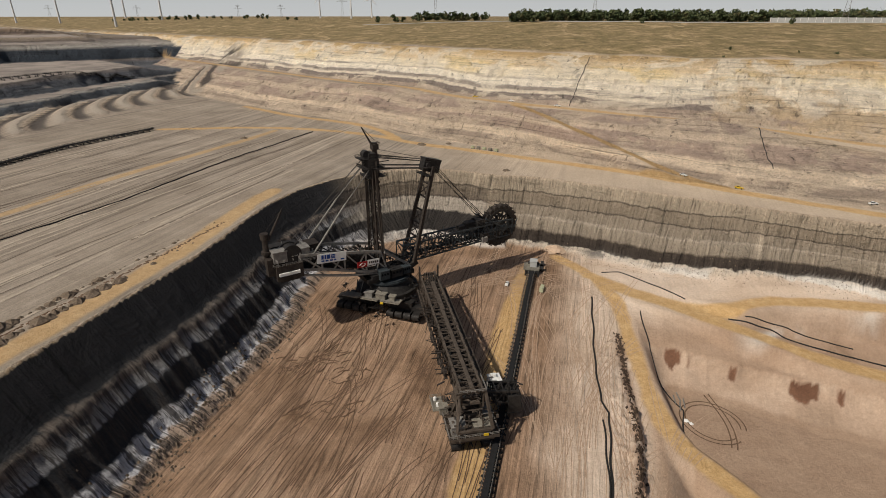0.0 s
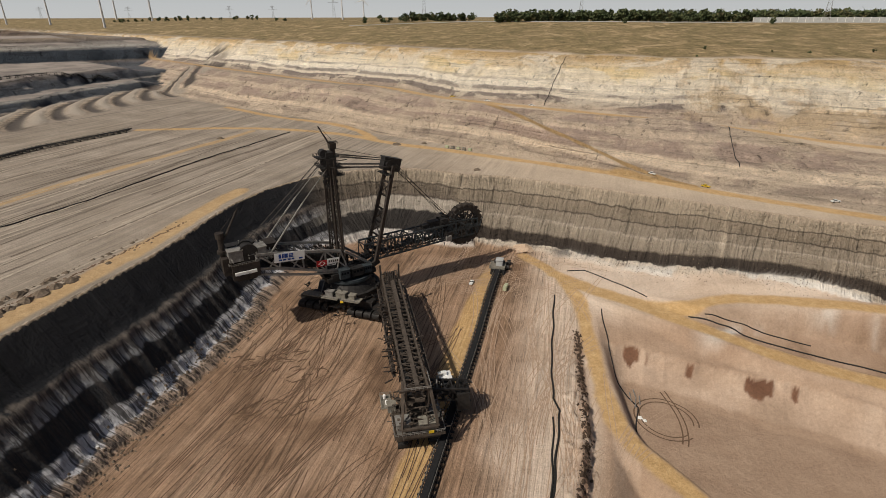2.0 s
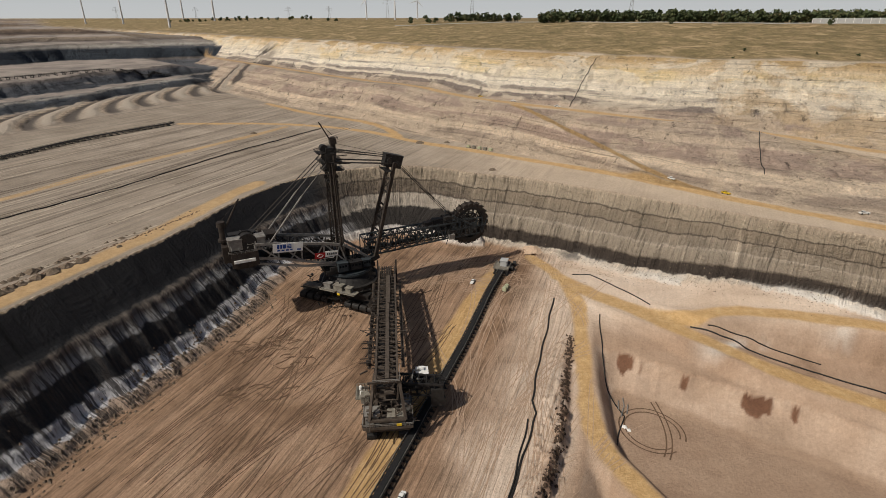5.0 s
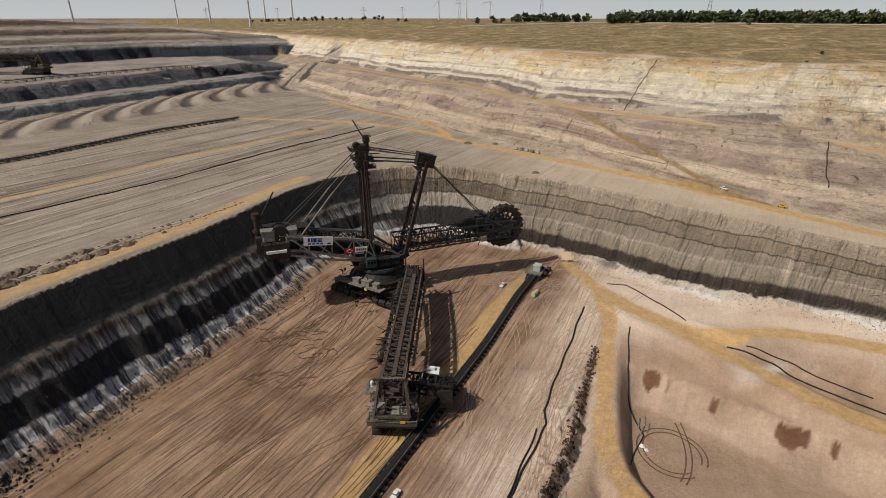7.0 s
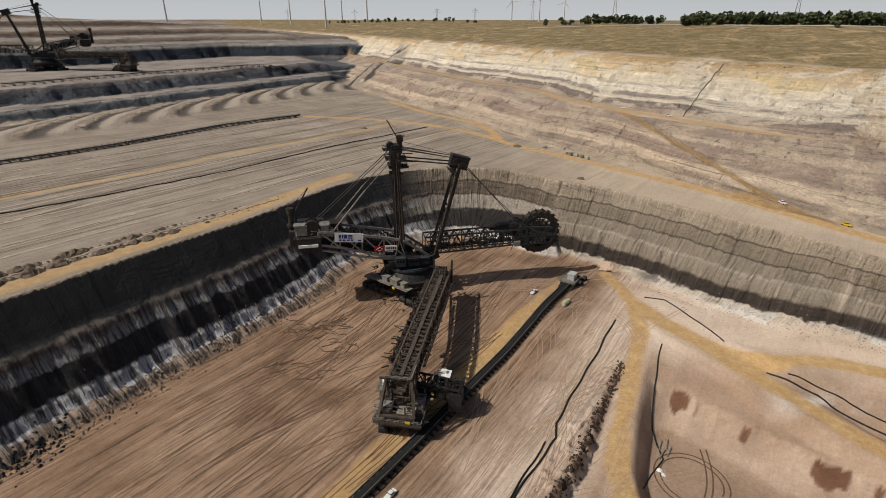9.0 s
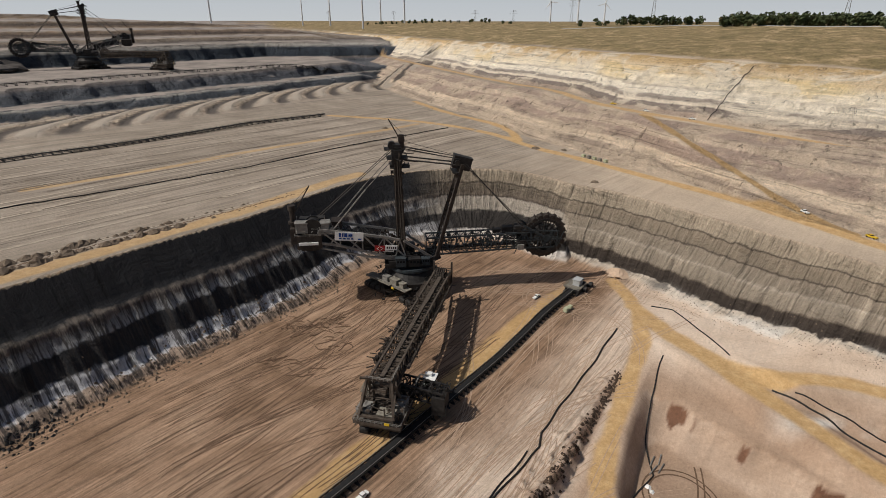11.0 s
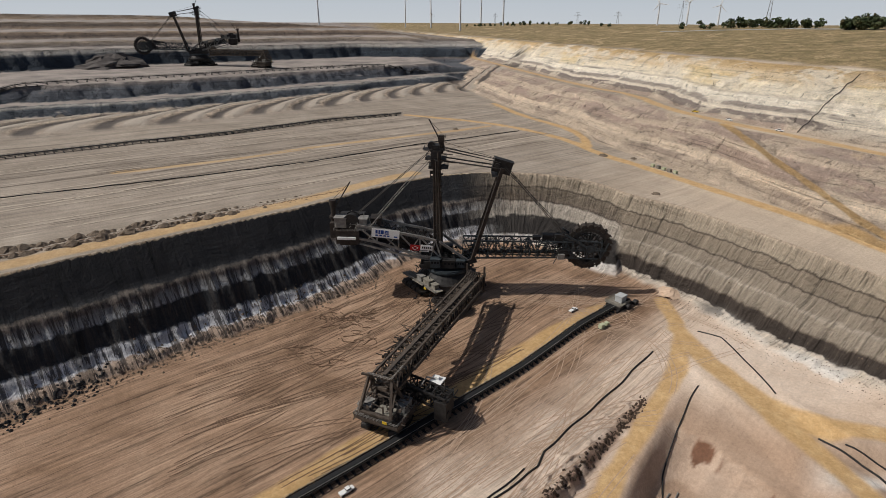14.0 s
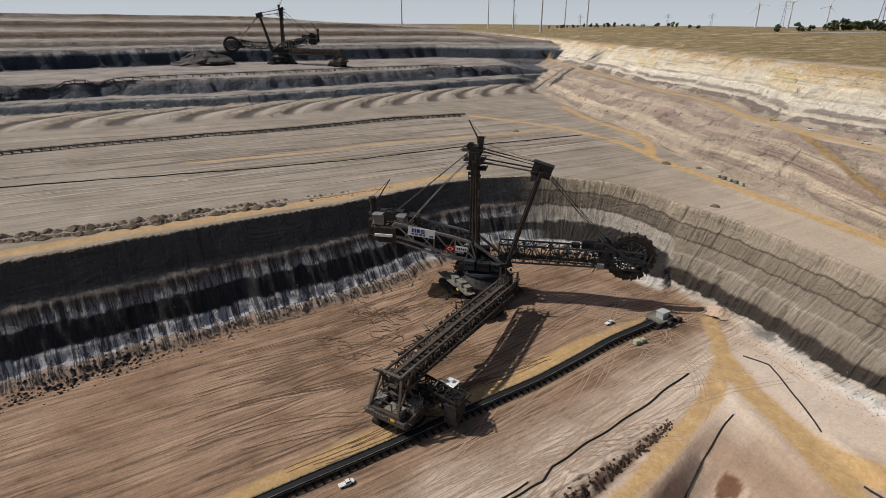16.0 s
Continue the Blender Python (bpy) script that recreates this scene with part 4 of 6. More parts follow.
    # forward mast: a leaning portal
    f0, f1 = Vector((13, 0, 22)), Vector((26.5, 0, 70))
    for v in (-5.0, 5.0):
        b = MB()
        b.beam(f0 + Vector((0, v * 1.15, 0)), f1 + Vector((0, v * 0.72, 0)), 1.3, 1.7)
        part("mast_column", b, M_RUST, E)
    b = MB()
    for i in range(6):
        b = MB()
        t0, t1 = 0.12 + i * 0.14, 0.12 + (i + 1) * 0.14
        p0, p1 = f0.lerp(f1, t0), f0.lerp(f1, t1)
        w0, w1 = 5.0 * (1.15 - 0.43 * t0), 5.0 * (1.15 - 0.43 * t1)
        b.beam(p0 + Vector((0, -w0, 0)), p0 + Vector((0, w0, 0)), 0.7)
        if i in (1, 2, 4):
            b.beam(p0 + Vector((0, -w0, 0)), p1 + Vector((0, w1, 0)), 0.45)
            b.beam(p0 + Vector((0, w0, 0)), p1 + Vector((0, -w1, 0)), 0.45)
        part("mast_bracing", b, M_RUST, E)
    b = MB()
    q = (f1 - f0).to_track_quat("Z", "Y").to_matrix()
    b.box(f1, (4.6, 9.4, 6), q)
    b.box(f1 + Vector((0.9, 0, 3.2)), (5.2, 10, 0.5), q)
    b.tube(f1 + Vector((-2.6, -3.5, 1)), f1 + Vector((-2.6, 3.5, 1)), 1.2, 12)
    b.box(f1 + Vector((-3.5, 0, -4)), (3, 10.5, 0.3))
    b.rail([f1 + Vector((-5, -5.2, -4)), f1 + Vector((-5, 5.2, -4))], 1.1, 1.8, 0.13)
    part("mast_head", b, M_DARK, E)
    # boom of the bucket wheel
    b = MB()
    truss(b, (8, 0, 22.0), (64, 0, 23.5), 7.5, 9.5, 13, 0.75, 0.4, 7, 8.5)
    part("wheel_boom_truss", b, M_BLUE, E)
    b = MB()
    b.box((36, 0.4, 24.6), (56, 2.4, 0.5))
    b.box((36, -3.0, 24.2), (56, 1.1, 0.2))
    b.rail([(9, -3.6, 24.3), (64, -3.6, 24.3)], 1.1, 2.2, 0.12)
    b.rail([(20, -3.7, 32), (62, -3.7, 32)], 1.1, 2.2, 0.12)
    for i in range(12):
        b.box((12 + i * 4.4, 0.2, 25.4), (1.6, 2.8, 0.9))
    part("boom_conveyor", b, M_DARK, E)
    b = MB()
    for u, v, z, s in ((52, 1, 33, (6, 4, 3)), (57, -1.5, 33.5, (4, 3, 4)), (46, 0, 32.8, (4, 3, 2)), (60, 2, 30, (5, 4, 5)), (59, -3.6, 26, (5, 2, 3.4))):
        b.box((u, v, z), s)
    part("gearbox", b, M_DARK, E)
    b = MB()
    b.box((58.5, -4.6, 24.5), (3.4, 2.6, 2.8))
    part("operator_cab", b, M_GREY, E, "grey operator cab beside the bucket wheel")
    # head frame beside the wheel
    b = MB()
    wc = Vector((73, 1.5, 28.3))
    for v in (-3.6, 6.2):
        for z in (23.0, 27.5, 32.0):
            b.beam((60, v, z + (1.5 if z > 30 else 0)), (82 - abs(z - 28) * 0.9, v, z), 0.6)
        for i in range(6):
            u = 61 + i * 3.6
            b.beam((u, v, 23), (u, v, 32.5), 0.45)
            b.beam((u, v, 23 if i % 2 else 32.5), (u + 3.6, v, 32 if i % 2 else 23), 0.4)
        b.beam((60, v, 36), (wc.x, v, wc.z), 0.9)
        b.tube((wc.x, v - 0.5, wc.z), (wc.x, v + 0.5, wc.z), 2.0, 16)
    b.rail([(61, -4.2, 28), (80, -4.2, 28)], 1.1, 1.8, 0.14)
    part("head_frame", b, M_BLUE, E)
    # the bucket wheel, with its buckets as parts of it
    b = MB()
    R = 9.2
    for v in (-0.4, 3.4):
        ring(b, (wc.x, v, wc.z), R, 0.5, 1.5, 40)
        ring(b, (wc.x, v, wc.z), R * 0.68, 0.4, 0.5, 32)
        for i in range(16):
            t = 2 * math.pi * i / 16
            b.beam((wc.x + 2 * math.cos(t), v, wc.z + 2 * math.sin(t)), (wc.x + R * math.cos(t + 0.2), v, wc.z + R * math.sin(t + 0.2)), 0.5)
    b.tube((wc.x, -0.8, wc.z), (wc.x, 3.8, wc.z), 2.6, 20)
    for i in range(40):
        t = 2 * math.pi * i / 40
        b.beam((wc.x + R * math.cos(t), -0.4, wc.z + R * math.sin(t)), (wc.x + R * math.cos(t), 3.4, wc.z + R * math.sin(t)), 0.8, 0.5)
    wheel = part("bucket_wheel", b, M_DARK, E, "dark steel bucket wheel with toothed buckets")
    k = MB()
    k.prism([(-0.9, 0), (1.5, 0), (2.0, 1.1), (1.3, 2.2), (-0.4, 2.3), (-1.2, 1.2)], -1.9, 1.9, Matrix(((1, 0, 0), (0, 0, 1), (0, 1, 0))))
    for j in range(5):
        y = -1.6 + j * 0.8
        k.beam((1.4, y, 2.0), (2.3, y, 2.9), 0.3)
    bucket = k.mesh("bucket", M_RUST)
    for i in range(20):
        t = 2 * math.pi * i / 20
        part("bucket", bucket, None, wheel, "", Matrix.Translation((wc.x + (R + 0.5) * math.cos(t), 1.5, wc.z + (R + 0.5) * math.sin(t))) @ Matrix.Rotation(math.pi / 2 - t, 4, "Y"))
    # counterweight boom
    for v in (-6.6, 6.6):
        b = MB()
        lo = [(-3, 22.5), (-14, 24.0), (-25, 27.5), (-36, 31), (-46, 33)]
        hi = [(-6, 32.5), (-14, 34.5), (-25, 36.5), (-36, 38.5), (-46, 40)]
        for i in range(4):
            b.beam((lo[i][0], v, lo[i][1]), (lo[i + 1][0], v, lo[i + 1][1]), 1.0, 1.2)
            b.beam((hi[i][0], v, hi[i][1]), (hi[i + 1][0], v, hi[i + 1][1]), 1.0, 1.2)
            b.beam((lo[i][0], v, lo[i][1]), (hi[i + 1][0], v, hi[i + 1][1]), 0.7)
            b.beam((hi[i][0], v, hi[i][1]), ((lo[i][0] + lo[i + 1][0]) / 2, v, (lo[i][1] + lo[i + 1][1]) / 2), 0.5)
        for p, q in zip(lo, hi):
            b.beam((p[0], v, p[1]), (q[0], v, q[1]), 0.7)
        b.beam((-4, v, 32), (11, v * 0.8, 21), 1.0, 1.2)
        b.beam((-50, v, 31.5), (-24, v, 24.5), 0.9, 0.9)
        b.beam((-24, v, 24.5), (-6, v, 21.5), 0.9, 0.9)
        b.beam((-46, v, 33), (-46, v, 40), 1.2)
        part("counterweight_boom_side", b, M_GREY, E, "dusty grey truss sides of the counterweight boom")
    b = MB()
    for i in range(12):
        u = -46 + i * 3.6
        z = 33 - (u + 46) * 0.25
        b.beam((u, -6.4, z), (u, 6.4, z), 0.6)
        b.beam((u, -6.4, z + 7), (u + 3.6, 6.4, z + 6.5), 0.4)
        b.beam((u, 6.4, z + 7), (u + 3.6, -6.4, z + 6.5), 0.4)
    b.box((-25, 0, 28.4), (44, 12.5, 0.4), Matrix.Rotation(radians(14), 3, "Y"))
    b.box((-25, 0, 31.5), (30, 6, 5), Matrix.Rotation(radians(13), 3, "Y"))
    part("counterweight_boom_deck", b, M_DARK, E)
    b = MB()
    b.box((-51, 0, 33.5), (12, 14.5, 7))
    b.box((-51, 0, 30.0), (9, 12, 2.5))
    part("counterweight_box", b, M_RUST, E)
    for c, s, mat in (((-54.5, -4, 41.0), (6, 5, 5), M_GREY), ((-43.5, -3, 40.6), (5, 6, 4.4), M_GREY), ((-50, 4.5, 40.4), (12, 4, 4.6), M_DARK), ((-37.5, 2, 40), (5, 7, 3.6), M_RUST)):
        b = MB()
        b.box(c, s)
        b.box((c[0], c[1], c[2] + s[2] / 2 + 0.2), (s[0] + 0.6, s[1] + 0.6, 0.3))
        part("winch_house", b, mat, E)
    b = MB()
    b.tube((-49, -6, 41.5), (-49, -1, 41.5), 3.6, 24)
    b.tube((-49, -6.4, 41.5), (-49, -5.8, 41.5), 4.2, 24)
    b.tube((-49, -1.2, 41.5), (-49, -0.6, 41.5), 4.2, 24)
    part("winch_drum", b, M_DARK, E, "large black rope drum")
    b = MB()
    b.box((-51.5, -7.7, 33.2), (9.5, 0.9, 1.3))
    part("white_balcony", b, M_WHITE, E, "white balcony panel")
    b = MB()
    b.rail([(-58, -7.6, 37), (-38, -7.6, 37)], 1.1, 1.8, 0.14)
    b.rail([(-58, -7.6, 37), (-58, 7.6, 37)], 1.1, 1.8, 0.14)
    part("railing", b, M_GREY, E)
    b = MB()
    b.tube((-59, -1, 36), (-59, -1, 50), 1.3, 12)
    b.tube((-59, -1, 49), (-59, -1, 51.5), 1.9, 12)
    b.tube((-59, -1, 42), (-59, -1, 43.2), 2.2, 12)
    b.box((-58.5, -3.5, 36.5), (3.5, 4, 8))
    b.beam((-57.5, -1.6, 48), (-49.5, 0, 61), 0.5)
    b.beam((-57.5, -0.2, 48), (-49.5, 0, 61), 0.5)
    b.path([(-59, -1, 51.5), (-49.5, 0, 61)], 0.09, 5)
    part("rear_crane", b, M_RUST, E)
    # signs
    b = MB()
    b.box((-31.4, -7.55, 36.1), (14.2, 0.25, 4.6), Matrix.Rotation(radians(5), 3, "Y"))
    s1 = part("sign_board", b, M_WHITE, E, "white board with plain blue bars")
    R5 = Matrix.Rotation(radians(5), 4, "Y")
    for x, z, w, h in ((-4.6, 0.7, 1.1, 2.0), (-3.2, 0.7, 0.8, 2.0), (-1.7, 0.7, 1.6, 2.0), (0.6, 1.3, 2.0, 0.5), (0.6, 0.6, 2.0, 0.5), (0.6, -0.1, 2.0, 0.5), (-4.4, -1.2, 1.4, 0.7), (-2.4, -1.2, 1.4, 0.7),
                       (-0.3, -1.2, 1.4, 0.7), (1.5, -1.2, 1.2, 0.7), (5.2, -1.3, 1.8, 0.7)):
        b = MB()
        p = R5 @ Vector((x, 0, z))
        b.box((-31.4 + p.x, -7.72, 36.1 + p.z), (w, 0.1, h), R5.to_3x3())
        part("sign_bar", b, M_SIGNBLUE, s1)
    b = MB()
    b.box((-16.4, -7.5, 28.7), (5.2, 0.25, 3.0), Matrix.Rotation(radians(5), 3, "Y"))
    s2 = part("sign_board", b, M_RED, E, "red board with a white diamond outline")
    b = MB()
    for (x0, z0), (x1, z1) in (((-1.6, 0), (0, 1.0)), ((0, 1.0), (1.6, 0)), ((1.6, 0), (0, -1.0)), ((0, -1.0), (-1.6, 0))):
        b.beam((-16.4 + x0, -7.68, 28.7 + z0), (-16.4 + x1, -7.68, 28.7 + z1), 0.3, 0.12)
    part("sign_emblem", b, M_WHITE, s2)
    b = MB()
    b.box((-10.6, -7.5, 28.9), (6.2, 0.25, 2.6), Matrix.Rotation(radians(5), 3, "Y"))
    b.box((-12.2, -7.46, 27.2), (5.6, 0.25, 1.0), Matrix.Rotation(radians(5), 3, "Y"))
    s3 = part("sign_board", b, M_WHITE, E, "white board with plain dark bars")
    for i in range(5):
        b = MB()
        b.box((-12.6 + i * 1.05, -7.66, 29.0 - i * 0.09), (0.65, 0.1, 1.1))
        part("sign_bar", b, M_DARK, s3)
    b = MB()
    b.box((-12.2, -7.62, 27.2), (4.6, 0.1, 0.35))
    part("sign_bar", b, M_DARK, s3)
    for nm, lo, hi, n, sd, mat in (("deck_equipment", (-14, -9, 19.5), (9, 9, 25), 110, 1, M_DARK), ("deck_equipment", (-58, -7, 37.2), (-36, 7, 41), 120, 2, M_GREY),
                                   ("deck_equipment", (-44, -6, 30), (-8, 6, 34), 110, 3, M_RUST), ("boom_equipment", (12, -3.4, 24.5), (62, 3.4, 31), 200, 4, M_BLUE),
                                   ("boom_equipment", (54, -4.5, 24), (72, 5.5, 35), 120, 5, M_DARK), ("ring_equipment", (-13, -13, 11), (13, 13, 14.5), 110, 6, M_DARK),
                                   ("tower_equipment", (-9, -4, 64), (-2, 4, 79), 60, 7, M_DARK), ("undercarriage_equipment", (-20, -20, 3.5), (18, 18, 10), 170, 8, M_DARK)):
        b = MB()
        clutter(b, lo, hi, n, sd)
        tagged(part(nm, b, mat, E), "crowded pipes, boxes and ladders", kind="stuff")
    # stays and ropes
    th = Vector((-6, 0, top))
    for v in (-4.2, 4.2):
        b = MB()
        b.beam((-7, v * 0.9, top - 2), (-22, v * 1.2, 59.5), 0.3)
        b.beam((-22, v * 1.2, 59.5), (-40, v * 1.5, 38.5), 0.9, 0.5)
        part("stay_bar", b, M_GREY, E)
        b = MB()
        for o in (0.0, 0.7):
            b.path([(-8, v * 0.5 + o, top + 1), (-48, v * 0.6 + o, 43)], 0.12, 5)
            b.path([(-4, v * 0.7 + o, top + 2 - o), tuple(f1 + Vector((-1, v * 0.7 + o, 2.5)))], 0.2, 5)
            b.path([(-4, v * 0.9 + o, top - 3.5), tuple(f1 + Vector((-1, v * 0.8 + o, -0.5)))], 0.3, 5)
            b.path([tuple(f1 + Vector((1.5, v * 0.9 + o, 0.5 - 2 * o))), (61 + 3 * o, v * 0.85, 33.5)], 0.16, 5)
        part("rope", b, M_ROPE, E)
    b = MB()
    b.path([(-3.5, 0.5, top + 5), tuple(f1 + Vector((0, 0.5, 3)))], 0.1, 5)
    part("rope", b, M_ROPE, E)
    return E


zb = height(-29, 254)
EXC = Vector((-29, 254, zb - 0.1))
ex = excavator(Matrix.Translation(EXC) @ Matrix.Rotation(radians(32.5), 4, "Z"),
               "huge dark steel bucket wheel excavator standing on the mine floor")


# ---- loading bridge and its crawler unit ----
def loading_unit(m, label):
    U = thing("loading_bridge", m, label, "loading bridge")
    # runs along +y from the crawler unit at the origin to the excavator
    L = 92.0
    for v in (-3.9, 3.9):
        b = MB()
        n = 22
        for i in range(n):
            y0, y1 = -8 + i * (L + 6) / n, -8 + (i + 1) * (L + 6) / n
            zl0, zl1 = 15 + 3.0 * math.cos(math.pi * max(0, y0) / L * 0.5), 15 + 3.0 * math.cos(math.pi * max(0, y1) / L * 0.5)
            b.beam((v, y0, 23.5), (v, y1, 23.5), 0.75)
            b.beam((v, y0, zl0 - 1), (v, y1, zl1 - 1), 0.75)
            b.beam((v, y0, zl0 - 1), (v, y0, 23.5), 0.42)
            b.beam((v, y0, zl0 - 1 if i % 2 else 23.5), (v, y1, 23.5 if i % 2 else zl1 - 1), 0.42)
        part("bridge_truss", b, M_BROWN, U)
    b = MB()
    for i in range(30):
        y = -8 + i * 3.3
        b.beam((-3.9, y, 23.4), (3.9, y, 23.4), 0.35)
        b.beam((-3.9, y, 16), (3.9, y, 16), 0.35)
        b.beam((-3.9 if i % 2 else 3.9, y, 23.3), (3.9 if i % 2 else -3.9, y + 3.3, 23.3), 0.3)
        b.box((0.8, y, 19.3), (3.4, 1.2, 0.9))
    part("cross_bracing", b, M_BROWN, U)
    b = MB()
    b.box((0.3, L / 2 - 6, 23.9), (1.5, L, 0.25))
    b.box((0.9, L / 2 + 22, 24.1), (1.2, 36, 0.3))
    part("walkway", b, M_BROWN, U, "rust-brown walkway along the bridge top")
    b = MB()
    b.box((0.2, L / 2 - 4, 18.4), (7.6, L, 0.6))
    b.box((0.6, L / 2 - 4, 19.2), (5.0, L, 0.2))
    part("belt", b, M_RUBBER, U)
    b = MB()
    for v in (-6.6, 6.2):
        for i in range(14):
            y = 8 + i * 5.2
            b.beam((v * 0.7, y, 20), (v, y, 20), 0.25)
        b.box((v, 42, 20), (1.3, 72, 0.15))
        b.rail([(v * 1.08, 6, 20.1), (v * 1.08, 78, 20.1)], 1.2, 2.4, 0.16)
    part("side_gallery", b, M_BROWN, U)
    for y in (20, 36):
        b = MB()
        b.tube((-7.3, y, 19.2), (-6.5, y, 19.2), 2.2, 16)
        b.tube((-7.6, y, 19.2), (-6.2, y, 19.2), 0.6, 10)
        part("cable_reel", b, M_DARK, U)
    # end frame over the unit: pale splayed legs
    b = MB()
    for v in (-1, 1):
        b.beam((v * 4.6, -8, 23.5), (v * 6.4, -13, 11), 0.9)
        b.beam((v * 4.6, -8, 23.5), (v * 5.6, 0, 9), 0.9)
        b.beam((v * 4.6, -2, 23.5), (v * 6.4, -13, 11), 0.5)
    b.beam((-6.4, -13, 11), (6.4, -13, 11), 0.8)
    b.beam((-4.8, -8, 24), (4.8, -8, 24), 1.0)
    b.beam((-6.5, -10, 25), (-1, -8, 24), 0.7)
    part("end_frame", b, M_BROWN, U)
    for pts in ([(-4.8, -9, 24.2), (4.8, -9, 24.2), (4.8, 0, 24.2)], [(-9, 6, 8.3), (-9, -13, 8.3), (9, -13, 8.3), (9, 6, 8.3)]):
        b = MB()
        b.rail(pts, 1.2, 1.3, 0.16)
        part("railing", b, M_GREY, U)
    # unit body
    for x in (-6.0, 5.5):
        add_crawler(U, pose(x, -4, 0))
    add_crawler(U, pose(-0.2, 12, 0))
    b = MB()
    b.box((0, -3, 5.0), (16, 14, 3))
    b.box((0, -4, 7.6), (18, 18, 1.2))
    b.tube((0, -2, 8.2), (0, -2, 11.5), 5.2, 24)
    b.box((0, 10, 4.6), (5, 12, 2))
    part("unit_body", b, M_BROWN, U)
    for x, y in ((-4, 2), (4, 2), (-4, -6), (4, -6)):
        b = MB()
        b.beam((x, y, 8), (x * 0.9, y + 1, 17), 0.9)
        part("support_leg", b, M_BROWN, U)
    b = MB()
    b.box((0, -1, 16.8), (9, 9, 1.2))
    part("slewing_deck", b, M_BROWN, U)
    for c, s, mat in (((-5.5, -9, 10.2), (5, 5, 3.8), M_GREY), ((3, -10, 10), (6, 4, 3.4), M_PALE), ((-8.5, 2, 9.6), (3, 3, 3), M_PALE), ((6.5, -3, 10), (3.5, 6, 3.6), M_GREY), ((-1, -11.5, 9.6), (3, 2.4, 2.8), M_BROWN)):
        b = MB()
        b.box(c, s)
        b.box((c[0], c[1], c[2] + s[2] / 2 + 0.15), (s[0] + 0.5, s[1] + 0.5, 0.3))
        part("equipment_house", b, mat, U)
    b = MB()
    b.box((4, -13.2, 9), (1.8, 0.2, 1.0))
    part("yellow_plate", b, M_YELLOW, U, "small yellow plate")
    for x, y in ((-10, 5), (-10.5, 8.5)):
        b = MB()
        b.tube((x, y, 8.8), (x, y, 10.2), 0.65, 14)
        b.tube((x, y, 10.2), (x, y, 10.7), 0.65, 14, 0.2)
        part("tank", b, M_WHITE, U, "small white tank")
    b = MB()
    b.box((-10, 6.5, 8.7), (4.5, 8, 0.4))
    b.beam((-10, 6.5, 8.5), (-6, 4, 4), 0.7)
    b.rail([(-12.2, 3, 8.9), (-12.2, 10.5, 8.9), (-7.8, 10.5, 8.9)], 1.1, 1.4, 0.14)
    part("side_platform", b, M_PALE, U)
    # discharge arm towards the belt
    b = MB()
    truss(b, (3, 6, 10), (21, 5, 8.5), 6, 5, 6, 0.7, 0.4)
    b.box((11, 5.5, 11), (18, 3.4, 1.2))
    b.box((19, 4.8, 9), (5, 7, 6))
    b.prism([(16.5, 1.5), (22, 1.5), (21, 7.5), (17, 7.5)], 4.0, 8.0)
    part("discharge_arm", b, M_DARK, U, "dark discharge arm with a chute over the belt")
    b = MB()
    b.box((13.5, 11, 12.5), (4.2, 4.2, 3.0))
    b.box((13.5, 11, 14.2), (5.0, 5.0, 0.5))
    b.box((13.2, 11.5, 15), (2, 1.6, 1.2))
    cabin = part("control_cab", b, M_WHITE, U, "white control cab with dark windows")
    b = MB()
    b.box((13.5, 8.87, 12.9), (3.6, 0.1, 1.2))
    b.box((15.62, 11, 12.9), (0.1, 3.6, 1.2))
    part("cab_window", b, M_GLASS, cabin)
    b = MB()
    b.beam((13.5, 11, 6), (13.5, 11, 11), 1.6)
    b.beam((11, 12, 11), (7, 8, 9), 0.8)
    b.path([(9, 4, 13), (10, 9, 16), (12.5, 10.5, 15)], 0.3, 6)
    part("cab_support", b, M_GREY, U)
    for nm, lo, hi, n, sd, mat in (("bridge_equipment", (-3.6, -8, 16.5), (3.6, 86, 22.5), 300, 11, M_BROWN), ("bridge_equipment", (-7.4, 5, 19.5), (-4.2, 60, 23), 120, 12, M_RUST),
                                   ("unit_equipment", (-9, -13, 8.2), (9, 7, 14), 190, 13, M_BROWN), ("unit_equipment", (-6, -10, 3), (6, 14, 8), 100, 14, M_DARK),
                                   ("arm_equipment", (5, 2, 9), (21, 11, 14), 110, 15, M_DARK)):
        b = MB()
        clutter(b, lo, hi, n, sd, 1.3, 0.26)
        tagged(part(nm, b, mat, U), "crowded pipes, boxes and ladders", kind="stuff")
    # cable loops at the upper end
    b = MB()
    for k in range(5):
        x = -2.4 + k * 1.1
        pts = [(x, L - 10 + 5 * math.cos(t), 19 + 8 * math.sin(t)) for t in (0.1, 0.6, 1.1, 1.57, 2.1, 2.6)]
        b.path(pts, 0.3, 6)
    b.beam((-4.6, L - 6, 16), (-4.6, L - 6, 29), 0.8)
    b.beam((4.6, L - 6, 16), (4.6, L - 6, 29), 0.8)
    part("cable_loop", b, M_RUST, U)
    return U


ux, uy = 8.8, 162.5
ubase = height(ux, uy)
hx, hy = -7.0 - ux, 246.0 - uy
lb = loading_unit(Matrix.Translation((ux, uy, ubase - 0.1)) @ Matrix.Rotation(math.atan2(hy, hx) - math.pi / 2, 4, "Z"),
             "dusty brown lattice loading bridge with crawler unit beside the belt")

